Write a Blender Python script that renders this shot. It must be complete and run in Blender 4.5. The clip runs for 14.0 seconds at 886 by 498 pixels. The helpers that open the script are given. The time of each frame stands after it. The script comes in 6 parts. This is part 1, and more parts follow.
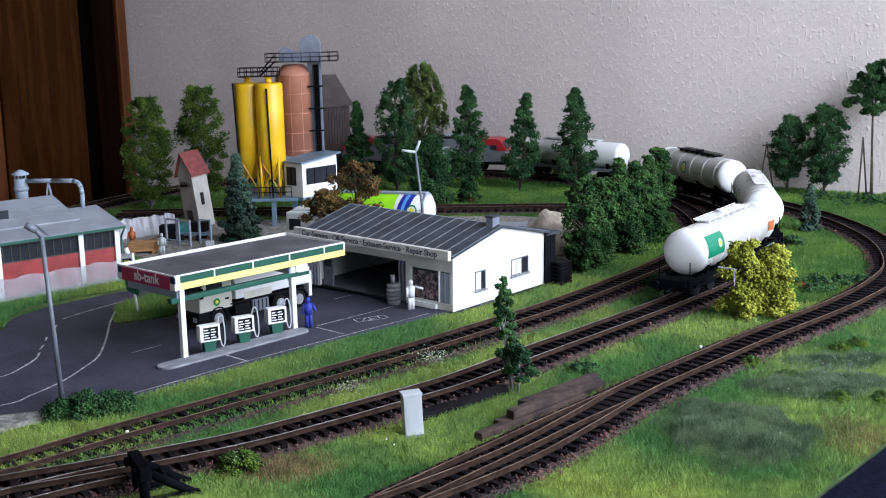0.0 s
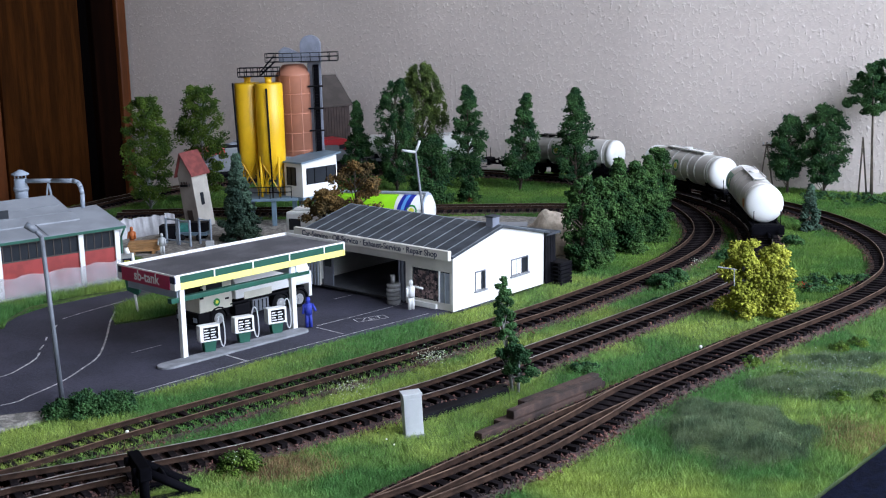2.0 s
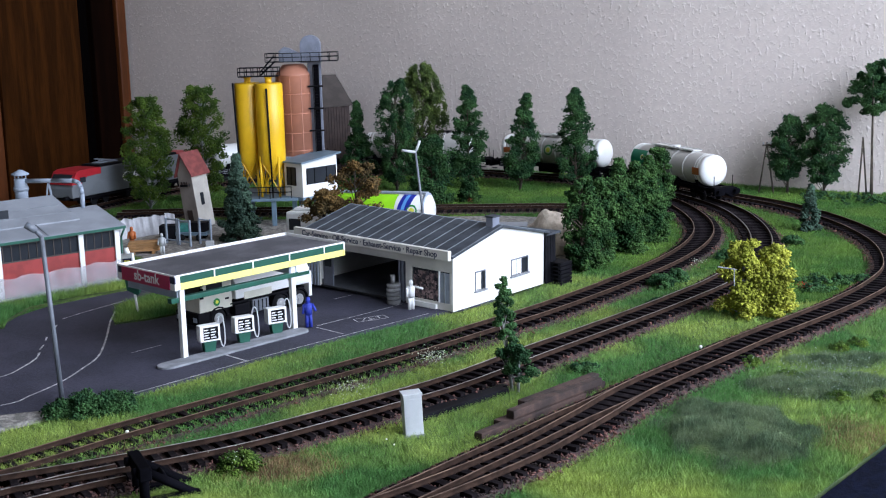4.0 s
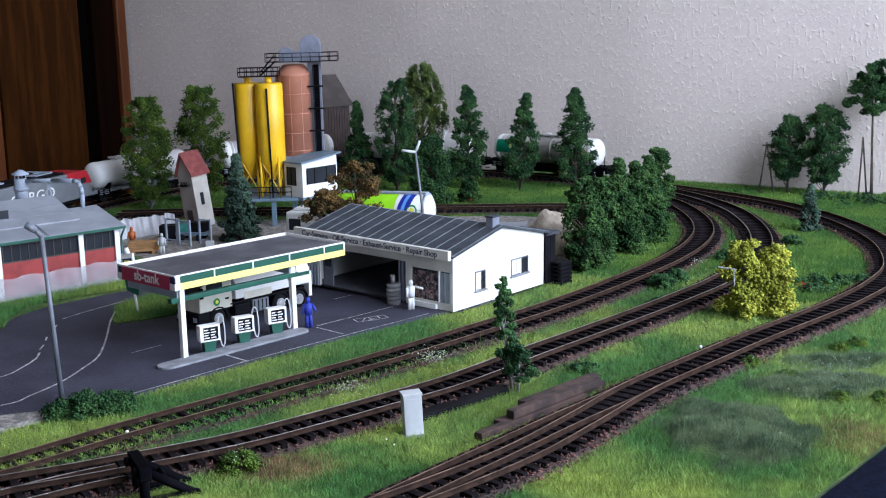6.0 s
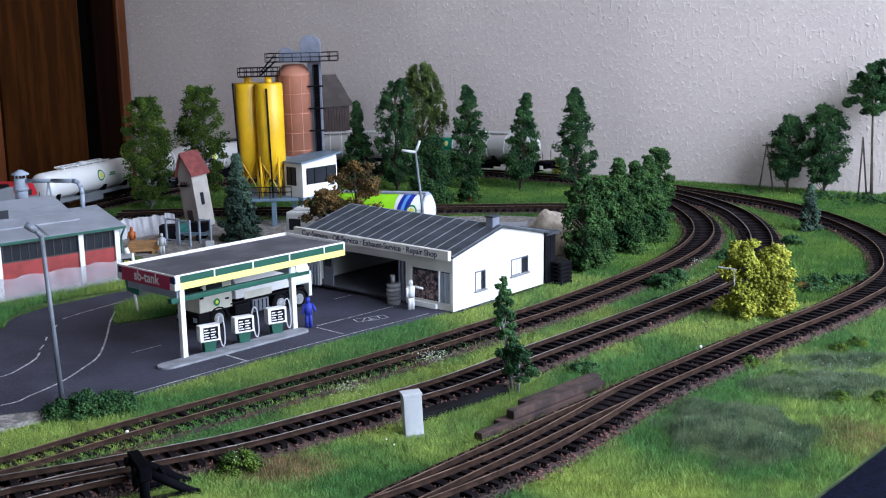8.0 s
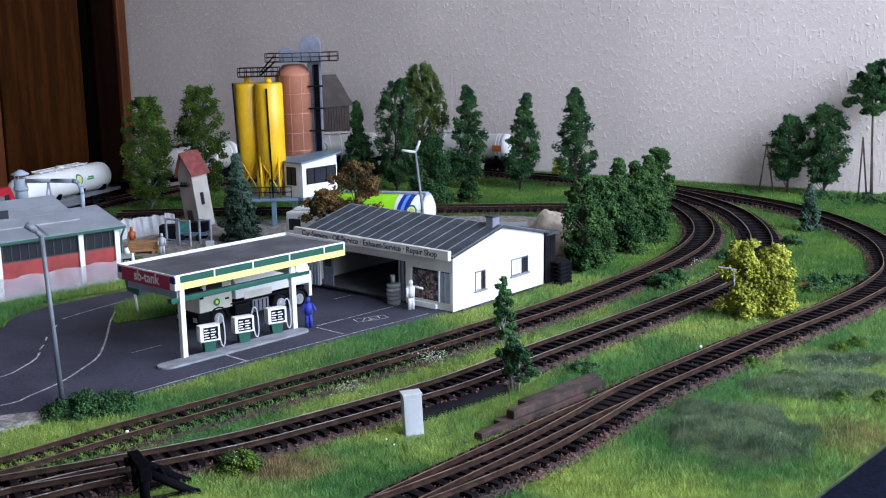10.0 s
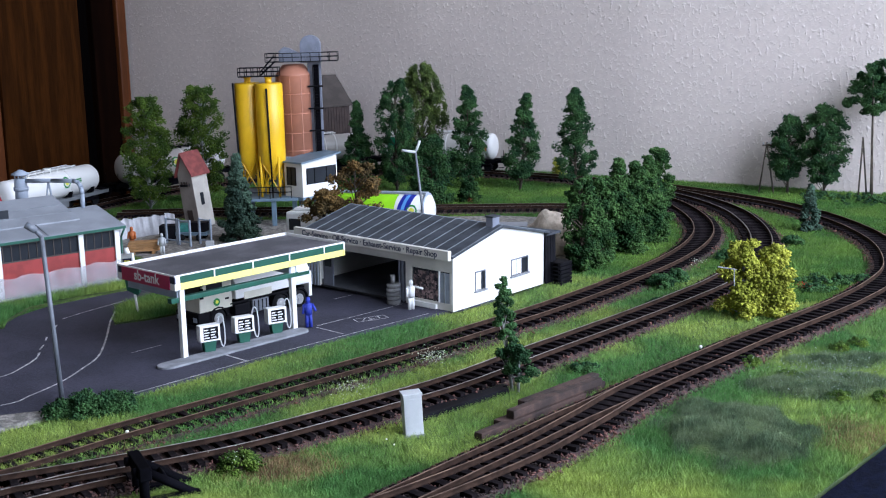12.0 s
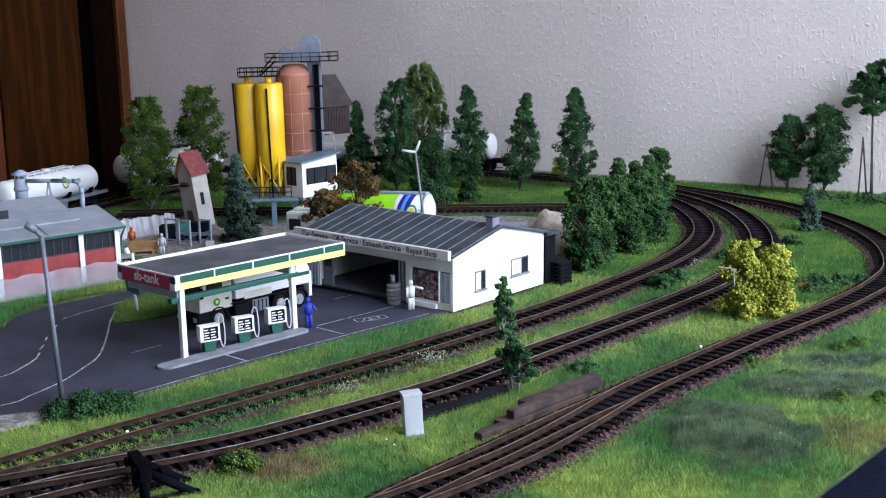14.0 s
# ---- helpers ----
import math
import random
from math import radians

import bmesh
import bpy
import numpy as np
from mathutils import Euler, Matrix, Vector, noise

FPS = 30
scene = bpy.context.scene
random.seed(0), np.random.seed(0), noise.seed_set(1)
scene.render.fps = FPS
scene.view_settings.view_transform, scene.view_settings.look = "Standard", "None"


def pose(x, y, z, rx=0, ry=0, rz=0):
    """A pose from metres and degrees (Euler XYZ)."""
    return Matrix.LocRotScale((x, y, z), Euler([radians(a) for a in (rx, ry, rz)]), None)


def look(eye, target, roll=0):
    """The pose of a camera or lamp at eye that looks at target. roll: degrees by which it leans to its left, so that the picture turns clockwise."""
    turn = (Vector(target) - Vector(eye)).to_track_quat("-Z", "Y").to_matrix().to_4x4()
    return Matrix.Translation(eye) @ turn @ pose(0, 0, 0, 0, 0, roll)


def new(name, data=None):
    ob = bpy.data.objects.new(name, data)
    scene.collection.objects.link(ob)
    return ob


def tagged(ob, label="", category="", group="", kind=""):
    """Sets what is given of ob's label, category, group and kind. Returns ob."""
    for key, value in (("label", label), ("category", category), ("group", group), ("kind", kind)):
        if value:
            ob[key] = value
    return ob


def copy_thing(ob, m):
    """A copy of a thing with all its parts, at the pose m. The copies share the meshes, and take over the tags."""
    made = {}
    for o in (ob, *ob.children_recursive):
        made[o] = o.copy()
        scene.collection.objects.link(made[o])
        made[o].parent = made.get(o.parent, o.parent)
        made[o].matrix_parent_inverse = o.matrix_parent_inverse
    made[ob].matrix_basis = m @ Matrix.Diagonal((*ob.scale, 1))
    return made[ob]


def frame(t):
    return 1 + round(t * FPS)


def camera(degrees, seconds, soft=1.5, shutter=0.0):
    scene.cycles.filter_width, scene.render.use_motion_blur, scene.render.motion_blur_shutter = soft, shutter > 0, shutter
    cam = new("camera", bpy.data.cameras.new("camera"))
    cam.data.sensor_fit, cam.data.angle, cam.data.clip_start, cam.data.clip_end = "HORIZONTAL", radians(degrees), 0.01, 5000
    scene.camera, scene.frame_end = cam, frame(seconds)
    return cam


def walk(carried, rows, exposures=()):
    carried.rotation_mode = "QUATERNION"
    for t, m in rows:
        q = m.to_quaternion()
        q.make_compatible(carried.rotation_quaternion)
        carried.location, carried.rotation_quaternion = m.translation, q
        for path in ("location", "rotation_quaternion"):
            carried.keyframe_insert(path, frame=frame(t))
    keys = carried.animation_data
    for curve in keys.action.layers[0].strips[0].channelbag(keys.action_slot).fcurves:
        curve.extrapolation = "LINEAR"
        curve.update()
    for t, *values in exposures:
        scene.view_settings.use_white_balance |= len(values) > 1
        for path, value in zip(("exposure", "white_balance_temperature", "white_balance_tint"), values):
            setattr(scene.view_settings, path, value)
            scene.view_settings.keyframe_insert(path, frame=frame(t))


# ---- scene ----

# All builders below work in millimetres of the model; U turns them into metres.
U = 0.001
SECONDS = 14.0
cam = camera(38.81, SECONDS, soft=1.15)
EYE = pose(0, 0, 0.2008, 90 - 10.892, 0, 0) @ pose(0, 0, 0, 0, 0, -1.501)
walk(cam, [(0.0, EYE), (SECONDS, EYE)], exposures=[(0.0, 0.0, 6440, 11.5), (3.0, 0.0, 6420, 11.5), (7.0, 0.05, 6220, 13), (SECONDS, 0.05, 6220, 13)])

# ---- light: daylight from a window in the wall to the side of the layout, and an added rear fill ----
world = bpy.data.worlds.new("world")
scene.world = world
world.use_nodes = True
wn = world.node_tree.nodes
sky = wn.new("ShaderNodeTexSky")
sky.sky_type, sky.sun_disc = "NISHITA", False
sky.sun_elevation, sky.sun_rotation = radians(40), radians(200)
wn["Background"].inputs[1].default_value = 0.1
world.node_tree.links.new(sky.outputs[0], wn["Background"].inputs[0])

# room axes: RU runs along the back wall, RM straight into it
RU, RM = Vector((0.8, -0.6, 0)), Vector((0.6, 0.8, 0))
WALL_M, ROOM_L, ROOM_R, ROOM_B = 1350.0, -1900.0, 480.0, -1900.0
FLOOR_Z, CEIL_Z = -900.0, 1600.0


def room(u, m, z=0.0):
    return (RU * u + RM * m + Vector((0, 0, z))) * U


def window_or_fill_light(name, u, m, z, aim, w, h, watts):
    data = bpy.data.lights.new(name, "AREA")
    data.shape, data.size, data.size_y, data.energy = "RECTANGLE", w * U, h * U, watts
    data.color = (0.755, 0.84, 1.0)
    ob = new(name, data)
    ob.matrix_world = look(room(u, m, z), room(*aim))
    return ob


window_or_fill_light("window_or_fill_daylight", ROOM_R - 15, 730, 700, (0, 730, 700), 1200, 1150, 48.0)
# Weak fill lamp added behind the eye to brighten front faces.
window_or_fill_light("window_or_fill_daylight", 50, ROOM_B + 15, 650, (50, 0, 650), 1150, 1150, 3.4)


# ---- materials ----
def mat(name, color, rough=0.6, metal=0.0, vary=0.12, scale=400.0, bump=0.0, bscale=1500.0, island=0.0, rand=0.0, second=None, fine=3000.0, spec=0.5, stretch=None, ramp=(0.42, 0.6)):
    m = bpy.data.materials.new(name)
    m.use_nodes = True
    nt = m.node_tree
    n, lk = nt.nodes, nt.links.new
    b = n["Principled BSDF"]
    b.inputs["Roughness"].default_value = rough
    b.inputs["Metallic"].default_value = metal
    b.inputs["Specular IOR Level"].default_value = spec
    tc = n.new("ShaderNodeTexCoord")
    src = tc.outputs["Object"]
    if stretch:
        mp = n.new("ShaderNodeMapping")
        mp.inputs["Scale"].default_value = stretch
        lk(src, mp.inputs[0])
        src = mp.outputs[0]

    def noise_tex(sc, det=4.0):
        t = n.new("ShaderNodeTexNoise")
        t.inputs["Scale"].default_value, t.inputs["Detail"].default_value = sc, det
        lk(src, t.inputs["Vector"])
        return t.outputs["Fac"]

    big, small = noise_tex(scale), noise_tex(fine, 3.0)
    rp = n.new("ShaderNodeValToRGB")
    c2 = second or tuple(c * (1 - 2.2 * vary) for c in color)
    rp.color_ramp.elements[0].color, rp.color_ramp.elements[1].color = (*c2, 1), (*color, 1)
    rp.color_ramp.elements[0].position, rp.color_ramp.elements[1].position = ramp
    lk(big, rp.inputs[0])
    hs = n.new("ShaderNodeHueSaturation")
    lk(rp.outputs[0], hs.inputs["Color"])
    mr = n.new("ShaderNodeMapRange")
    mr.inputs[1].default_value, mr.inputs[2].default_value = 0.3, 0.7
    mr.inputs[3].default_value, mr.inputs[4].default_value = 1 - vary, 1 + vary
    lk(small, mr.inputs[0])
    val = mr.outputs[0]
    for amount, node, sock in ((island, "ShaderNodeNewGeometry", "Random Per Island"), (rand, "ShaderNodeObjectInfo", "Random")):
        if amount:
            r = n.new(node)
            q = n.new("ShaderNodeMapRange")
            q.inputs[3].default_value, q.inputs[4].default_value = 1 - amount, 1 + amount
            lk(r.outputs[sock], q.inputs[0])
            mul = n.new("ShaderNodeMath")
            mul.operation = "MULTIPLY"
            lk(val, mul.inputs[0])
            lk(q.outputs[0], mul.inputs[1])
            val = mul.outputs[0]
    lk(val, hs.inputs["Value"])
    lk(hs.outputs[0], b.inputs["Base Color"])
    if bump:
        bp_ = n.new("ShaderNodeBump")
        bp_.inputs["Strength"].default_value, bp_.inputs["Distance"].default_value = 0.8, bump * U
        lk(noise_tex(bscale, 3.0), bp_.inputs["Height"])
        lk(bp_.outputs[0], b.inputs["Normal"])
    return m


M = {}
M["plaster"] = mat("plaster", (0.77, 0.675, 0.62), 0.85, vary=0.04, scale=6, bump=0.5, bscale=260, fine=150, stretch=(1, 1, 0.75))


def plaster_blobs(m):
    """Raised drops of thrown plaster over the fine relief."""
    n, lk = m.node_tree.nodes, m.node_tree.links.new
    tc, mp, t = n.new("ShaderNodeTexCoord"), n.new("ShaderNodeMapping"), n.new("ShaderNodeTexNoise")
    mp.inputs["Scale"].default_value = (1, 1, 0.62)
    t.inputs["Scale"].default_value, t.inputs["Detail"].default_value, t.inputs["Distortion"].default_value = 250, 2.0, 0.3
    r, b = n.new("ShaderNodeMapRange"), n.new("ShaderNodeBump")
    r.interpolation_type = "SMOOTHSTEP"
    r.inputs[1].default_value, r.inputs[2].default_value = 0.5, 0.8
    b.inputs["Strength"].default_value, b.inputs["Distance"].default_value = 0.85, 0.95 * U
    lk(tc.outputs["Object"], mp.inputs[0])
    lk(mp.outputs[0], t.inputs["Vector"])
    lk(t.outputs["Fac"], r.inputs[0])
    lk(r.outputs[0], b.inputs["Height"])
    fine = n["Bump"]
    lk(fine.outputs[0], b.inputs["Normal"])
    lk(b.outputs[0], n["Principled BSDF"].inputs["Normal"])


plaster_blobs(M["plaster"])
# Unseen walls and ceiling: dark tones picked to hold down bounced light.
M["unseenwall"] = mat("dark_unseen_wall", (0.10, 0.076, 0.056), 0.9, vary=0.05, scale=6, bump=0.5, bscale=120)
M["ceiling"] = mat("dark_unseen_ceiling", (0.16, 0.14, 0.12), 0.9, vary=0.03, scale=4, bump=0.5, bscale=200)
M["floorboard"] = mat("floor_wood", (0.16, 0.10, 0.06), 0.5, vary=0.15, scale=20, fine=200)
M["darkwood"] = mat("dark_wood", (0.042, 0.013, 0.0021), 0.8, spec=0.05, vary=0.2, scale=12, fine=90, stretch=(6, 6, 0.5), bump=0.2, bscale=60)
# The dark wood again, with the side panel's shade put into its colour.
M["shadedwood"] = mat("dark_wood_shaded", (0.006, 0.0018, 0.0007), 0.85, spec=0.03, vary=0.2, scale=12, fine=90, stretch=(6, 6, 0.5))
# Lighter, redder wood: the light on the edge strip is in this colour.
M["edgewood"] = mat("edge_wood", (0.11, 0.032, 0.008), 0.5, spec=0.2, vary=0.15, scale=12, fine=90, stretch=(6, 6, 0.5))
M["gapshade"] = mat("gap_shade_black", (0.002, 0.0015, 0.0015), 0.9, spec=0.0, vary=0.1)
M["soil"] = mat("soil_turf", (0.06, 0.095, 0.02), 0.95, vary=0.25, scale=40, second=(0.03, 0.055, 0.014), bump=1.2, bscale=700, fine=900)
M["grass"] = mat("grass_fibre", (0.315, 0.405, 0.085), 0.7, vary=0.24, scale=11, ramp=(0.42, 0.64), second=(0.075, 0.2, 0.05), island=0.35, fine=120, spec=0.25)
M["grassdeep"] = mat("deep_green_grass", (0.15, 0.26, 0.045), 0.75, vary=0.22, scale=14, ramp=(0.42, 0.68), second=(0.06, 0.15, 0.03), island=0.35, fine=120, spec=0.2)
M["grassdry"] = mat("dry_grass", (0.15, 0.2, 0.105), 0.75, vary=0.28, scale=55, second=(0.075, 0.12, 0.062), island=0.4, fine=150, spec=0.25)
M["straw"] = mat("dry_straw", (0.30, 0.19, 0.09), 0.85, vary=0.2, scale=60, second=(0.17, 0.11, 0.05), island=0.4)
M["flower"] = mat("white_blossom", (0.7, 0.75, 0.6), 0.8, island=0.2)
M["seedhead"] = mat("pale_seed_head", (0.42, 0.47, 0.45), 0.8, island=0.3)
M["asphalt"] = mat("asphalt", (0.047, 0.046, 0.067), 0.85, spec=0.3, vary=0.32, scale=25, bump=0.35, bscale=1300, fine=1100, second=(0.034, 0.034, 0.05))
M["line"] = mat("road_paint", (0.6, 0.6, 0.61), 0.7, vary=0.25, scale=300, fine=1500)
M["gravelpath"] = mat("grey_gravel", (0.3, 0.28, 0.25), 0.95, vary=0.25, scale=300, bump=0.6, bscale=900, fine=1500)
M["ballast"] = mat("ballast", (0.07, 0.034, 0.028), 0.95, vary=0.3, scale=300, second=(0.03, 0.018, 0.017), bump=1.2, bscale=600, fine=1200)
M["stone"] = mat("ballast_stone", (0.15, 0.062, 0.05), 0.9, vary=0.2, scale=60, second=(0.04, 0.024, 0.022), island=0.6)
M["sleeper"] = mat("sleeper_brown", (0.015, 0.0115, 0.013), 0.9, spec=0.06, vary=0.25, scale=200, bump=0.2, rand=0.3)
M["railside"] = mat("rail_rust", (0.04, 0.023, 0.016), 0.85, vary=0.2, scale=150, spec=0.1)
M["railtop"] = mat("rail_head", (0.34, 0.31, 0.29), 0.36, vary=0.15, scale=120, metal=0.85)
M["railbrown"] = mat("rail_head_brown", (0.17, 0.105, 0.068), 0.55, vary=0.25, scale=60, second=(0.085, 0.05, 0.034), metal=0.3)
M["tar"] = mat("tarred_black", (0.004, 0.004, 0.006), 0.8, spec=0.03, vary=0.2, scale=80)
M["concrete"] = mat("grey_shop_floor", (0.13, 0.14, 0.16), 0.7, vary=0.15, scale=40)
M["chrome"] = mat("bright_rim_metal", (0.7, 0.7, 0.7), 0.3, metal=0.7, vary=0.1, scale=80)
M["elevator"] = mat("slate_grey_steel", (0.17, 0.185, 0.23), 0.55, vary=0.1, scale=80)
M["cream"] = mat("cream_paint", (0.62, 0.6, 0.5), 0.5, vary=0.05, scale=80)
M["white"] = mat("white_plastic", (0.8, 0.8, 0.78), 0.5, vary=0.04, scale=60, bump=0.03, bscale=1500)
M["whitewall"] = mat("white_render", (0.82, 0.82, 0.79), 0.75, vary=0.04, scale=50, bump=0.06, bscale=1800)
M["creamfront"] = mat("cream_render", (0.62, 0.60, 0.55), 0.75, vary=0.05, scale=60, bump=0.05)
M["roofgrey"] = mat("roof_dark_grey", (0.055, 0.063, 0.075), 0.75, spec=0.25, vary=0.12, scale=60, bump=0.05)
M["seam"] = mat("roof_seam_grey", (0.16, 0.18, 0.2), 0.55, vary=0.1, scale=60)
M["roofdark"] = mat("roof_dark_grey", (0.2, 0.195, 0.21), 0.8, vary=0.14, scale=40, bump=0.08)
M["roofmid"] = mat("roof_mid_grey", (0.26, 0.28, 0.31), 0.7, vary=0.08, scale=40, bump=0.05)
M["steel"] = mat("blue_grey_steel", (0.14, 0.21, 0.27), 0.5, vary=0.1, scale=80)
M["steellight"] = mat("light_grey_steel", (0.32, 0.37, 0.44), 0.5, vary=0.08, scale=80)
M["green"] = mat("dark_green", (0.01, 0.085, 0.055), 0.4, vary=0.08, scale=80)
M["yellowband"] = mat("yellow_band", (0.86, 0.78, 0.22), 0.45, vary=0.04, scale=80)
M["magenta"] = mat("magenta", (0.42, 0.025, 0.085), 0.4, vary=0.05, scale=80)
M["yellow"] = mat("silo_yellow", (0.82, 0.48, 0.012), 0.4, vary=0.06, scale=50)
M["silobrown"] = mat("silo_brown", (0.43, 0.18, 0.112), 0.55, vary=0.07, scale=50)
M["black"] = mat("black_plastic", (0.007, 0.007, 0.0095), 0.6, spec=0.09, vary=0.2, scale=80)
M["tyre"] = mat("tyre_rubber", (0.014, 0.014, 0.016), 0.8, spec=0.1, vary=0.2, scale=200)
M["navytext"] = mat("navy_lettering", (0.012, 0.018, 0.06), 0.6)
M["mast"] = mat("mast_grey", (0.15, 0.165, 0.19), 0.5, vary=0.12, scale=60)
M["tyregrey"] = mat("worn_tyre_grey", (0.2, 0.2, 0.2), 0.8, vary=0.15, scale=200)
M["red"] = mat("brick_red", (0.33, 0.04, 0.035), 0.6, vary=0.12, scale=80)
M["rooftile"] = mat("red_roof_tile", (0.2, 0.04, 0.035), 0.7, vary=0.15, scale=150, bump=0.1)
M["towerwall"] = mat("tower_render", (0.46, 0.43, 0.38), 0.8, vary=0.08, scale=60, bump=0.05)
M["towerside"] = mat("tower_render_brown", (0.36, 0.31, 0.28), 0.8, vary=0.08, scale=60, bump=0.05)
M["darkglass"] = mat("dark_window_glass", (0.02, 0.024, 0.03), 0.3, spec=0.3, vary=0.1, scale=40)
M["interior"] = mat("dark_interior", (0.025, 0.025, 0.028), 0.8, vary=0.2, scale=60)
M["brownhouse"] = mat("dark_brown_boards", (0.055, 0.035, 0.03), 0.7, vary=0.15, scale=80)
M["roofbrown"] = mat("roof_grey_brown", (0.075, 0.062, 0.055), 0.85, vary=0.12, scale=60)
M["wood"] = mat("light_timber", (0.42, 0.22, 0.085), 0.7, vary=0.15, scale=100)
M["rust"] = mat("rusty_brown", (0.06, 0.032, 0.024), 0.8, vary=0.3, scale=120, bump=0.2)
M["navy"] = mat("navy_cloth", (0.004, 0.006, 0.016), 0.95, spec=0.05, vary=0.2, scale=300, bump=0.4, bscale=1200)
M["tankwhite"] = mat("tank_white", (0.78, 0.78, 0.76), 0.32, vary=0.03, scale=25)
M["tankgrey"] = mat("tank_light_grey", (0.49, 0.47, 0.44), 0.35, vary=0.06, scale=25)
M["bandwhite"] = mat("band_white", (0.72, 0.72, 0.7), 0.4, vary=0.04, scale=80)
M["logogreen"] = mat("logo_green", (0.02, 0.22, 0.05), 0.45, vary=0.05, scale=80)
M["panelgreen"] = mat("panel_green", (0.0, 0.19, 0.10), 0.4, vary=0.05, scale=80)
M["logoyellow"] = mat("logo_yellow", (0.75, 0.75, 0.08), 0.45, vary=0.05, scale=80)
M["orange"] = mat("orange_plate", (0.5, 0.13, 0.03), 0.5, vary=0.1, scale=80)
M["locored"] = mat("loco_red", (0.45, 0.02, 0.03), 0.4, vary=0.06, scale=60)
M["locogrey"] = mat("loco_grey", (0.17, 0.185, 0.2), 0.45, vary=0.06, scale=60)
M["lime"] = mat("lime_green", (0.33, 0.75, 0.02), 0.35, vary=0.04, scale=60)
M["blue"] = mat("deep_blue", (0.015, 0.03, 0.32), 0.4, vary=0.05, scale=60)
M["skyblue"] = mat("light_blue", (0.12, 0.35, 0.75), 0.4, vary=0.05, scale=60)
M["workblue"] = mat("work_blue", (0.02, 0.04, 0.36), 0.7, vary=0.1, scale=200)
M["leafdark"] = mat("foliage_dark", (0.05, 0.115, 0.038), 0.85, vary=0.2, scale=60, second=(0.018, 0.052, 0.022), island=0.45, spec=0.1)
M["leafmid"] = mat("foliage_mid", (0.115, 0.185, 0.026), 0.85, vary=0.2, scale=60, second=(0.04, 0.085, 0.014), island=0.4, spec=0.2)
M["leafolive"] = mat("foliage_olive", (0.105, 0.15, 0.035), 0.85, vary=0.2, scale=60, second=(0.045, 0.075, 0.02), island=0.45, spec=0.2)
M["leafhedge"] = mat("foliage_hedge", (0.055, 0.115, 0.032), 0.85, vary=0.2, scale=60, second=(0.017, 0.05, 0.017), island=0.5, spec=0.1)
M["leafyellow"] = mat("foliage_yellow_green", (0.36, 0.37, 0.05), 0.85, vary=0.15, scale=60, second=(0.2, 0.22, 0.025), island=0.3, spec=0.2)
M["leafbrown"] = mat("foliage_brown", (0.16, 0.095, 0.03), 0.85, vary=0.2, scale=60, second=(0.07, 0.05, 0.02), island=0.45, spec=0.2)
M["needle"] = mat("spruce_needle", (0.06, 0.105, 0.07), 0.85, vary=0.2, scale=60, second=(0.025, 0.05, 0.035), island=0.4, spec=0.2)
M["bark"] = mat("bark", (0.09, 0.07, 0.05), 0.9, vary=0.25, scale=200, bump=0.2)
M["birch"] = mat("pale_trunk", (0.35, 0.36, 0.36), 0.8, vary=0.2, scale=200)
M["sand"] = mat("sand_heap", (0.52, 0.44, 0.35), 0.95, vary=0.12, scale=200, bump=0.5, bscale=900)
M["foil"] = mat("plastic_sheet", (0.55, 0.55, 0.57), 0.25, vary=0.12, scale=60, bump=1.2, bscale=160)
M["boxgrey"] = mat("cabinet_grey", (0.50, 0.52, 0.53), 0.55, vary=0.06, scale=80)
M["redflower"] = mat("red_blossom", (0.5, 0.03, 0.015), 0.8, island=0.3)
M["goods"] = mat("shop_goods", (0.36, 0.25, 0.24), 0.6, vary=0.4, scale=260, second=(0.06, 0.05, 0.06), fine=900, island=0.4)
M["teal"] = mat("teal_paint", (0.05, 0.25, 0.22), 0.5)
M["kerb"] = mat("kerb_grey", (0.24, 0.25, 0.27), 0.8, vary=0.12, scale=120, bump=0.1)


# ---- mesh helpers (millimetres) ----
def box(bm, x0, x1, y0, y1, z0, z1, m=None):
    vs = [bm.verts.new(((x0, x1)[i & 1], (y0, y1)[i >> 1 & 1], (z0, z1)[i >> 2])) for i in range(8)]
    for f in ((0, 2, 3, 1), (4, 5, 7, 6), (0, 1, 5, 4), (2, 6, 7, 3), (0, 4, 6, 2), (1, 3, 7, 5)):
        bm.faces.new([vs[i] for i in f])
    if m:
        bmesh.ops.transform(bm, matrix=m, verts=vs)
    return vs


def cyl(bm, p0, p1, r0, r1=None, n=10, caps=True):
    r1 = r0 if r1 is None else r1
    p0, p1 = Vector(p0), Vector(p1)
    q = (p1 - p0).to_track_quat("Z", "Y").to_matrix()
    rings = []
    for p, r in ((p0, r0), (p1, r1)):
        rings.append([bm.verts.new(p + q @ Vector((r * math.cos(2 * math.pi * i / n), r * math.sin(2 * math.pi * i / n), 0))) for i in range(n)])
    for i in range(n):
        f = bm.faces.new((rings[0][i], rings[0][(i + 1) % n], rings[1][(i + 1) % n], rings[1][i]))
        f.smooth = n > 6
    if caps:
        bm.faces.new(rings[0][::-1])
        bm.faces.new(rings[1])


def revolve(bm, prof, axis="Z", n=32, center=(0, 0, 0)):
    """prof: (distance along the axis, radius); turned round the axis through center."""
    c = Vector(center)
    rings = []
    for a, r in prof:
        ring = []
        for i in range(n):
            s, t = r * math.cos(2 * math.pi * i / n), r * math.sin(2 * math.pi * i / n)
            ring.append(bm.verts.new(c + (Vector((s, t, a)) if axis == "Z" else Vector((a, s, t)))))
        rings.append(ring)
    for a, b in zip(rings, rings[1:]):
        for i in range(n):
            f = bm.faces.new((a[i], a[(i + 1) % n], b[(i + 1) % n], b[i]))
            f.smooth = True
    bm.faces.new(rings[0][::-1])
    bm.faces.new(rings[-1])


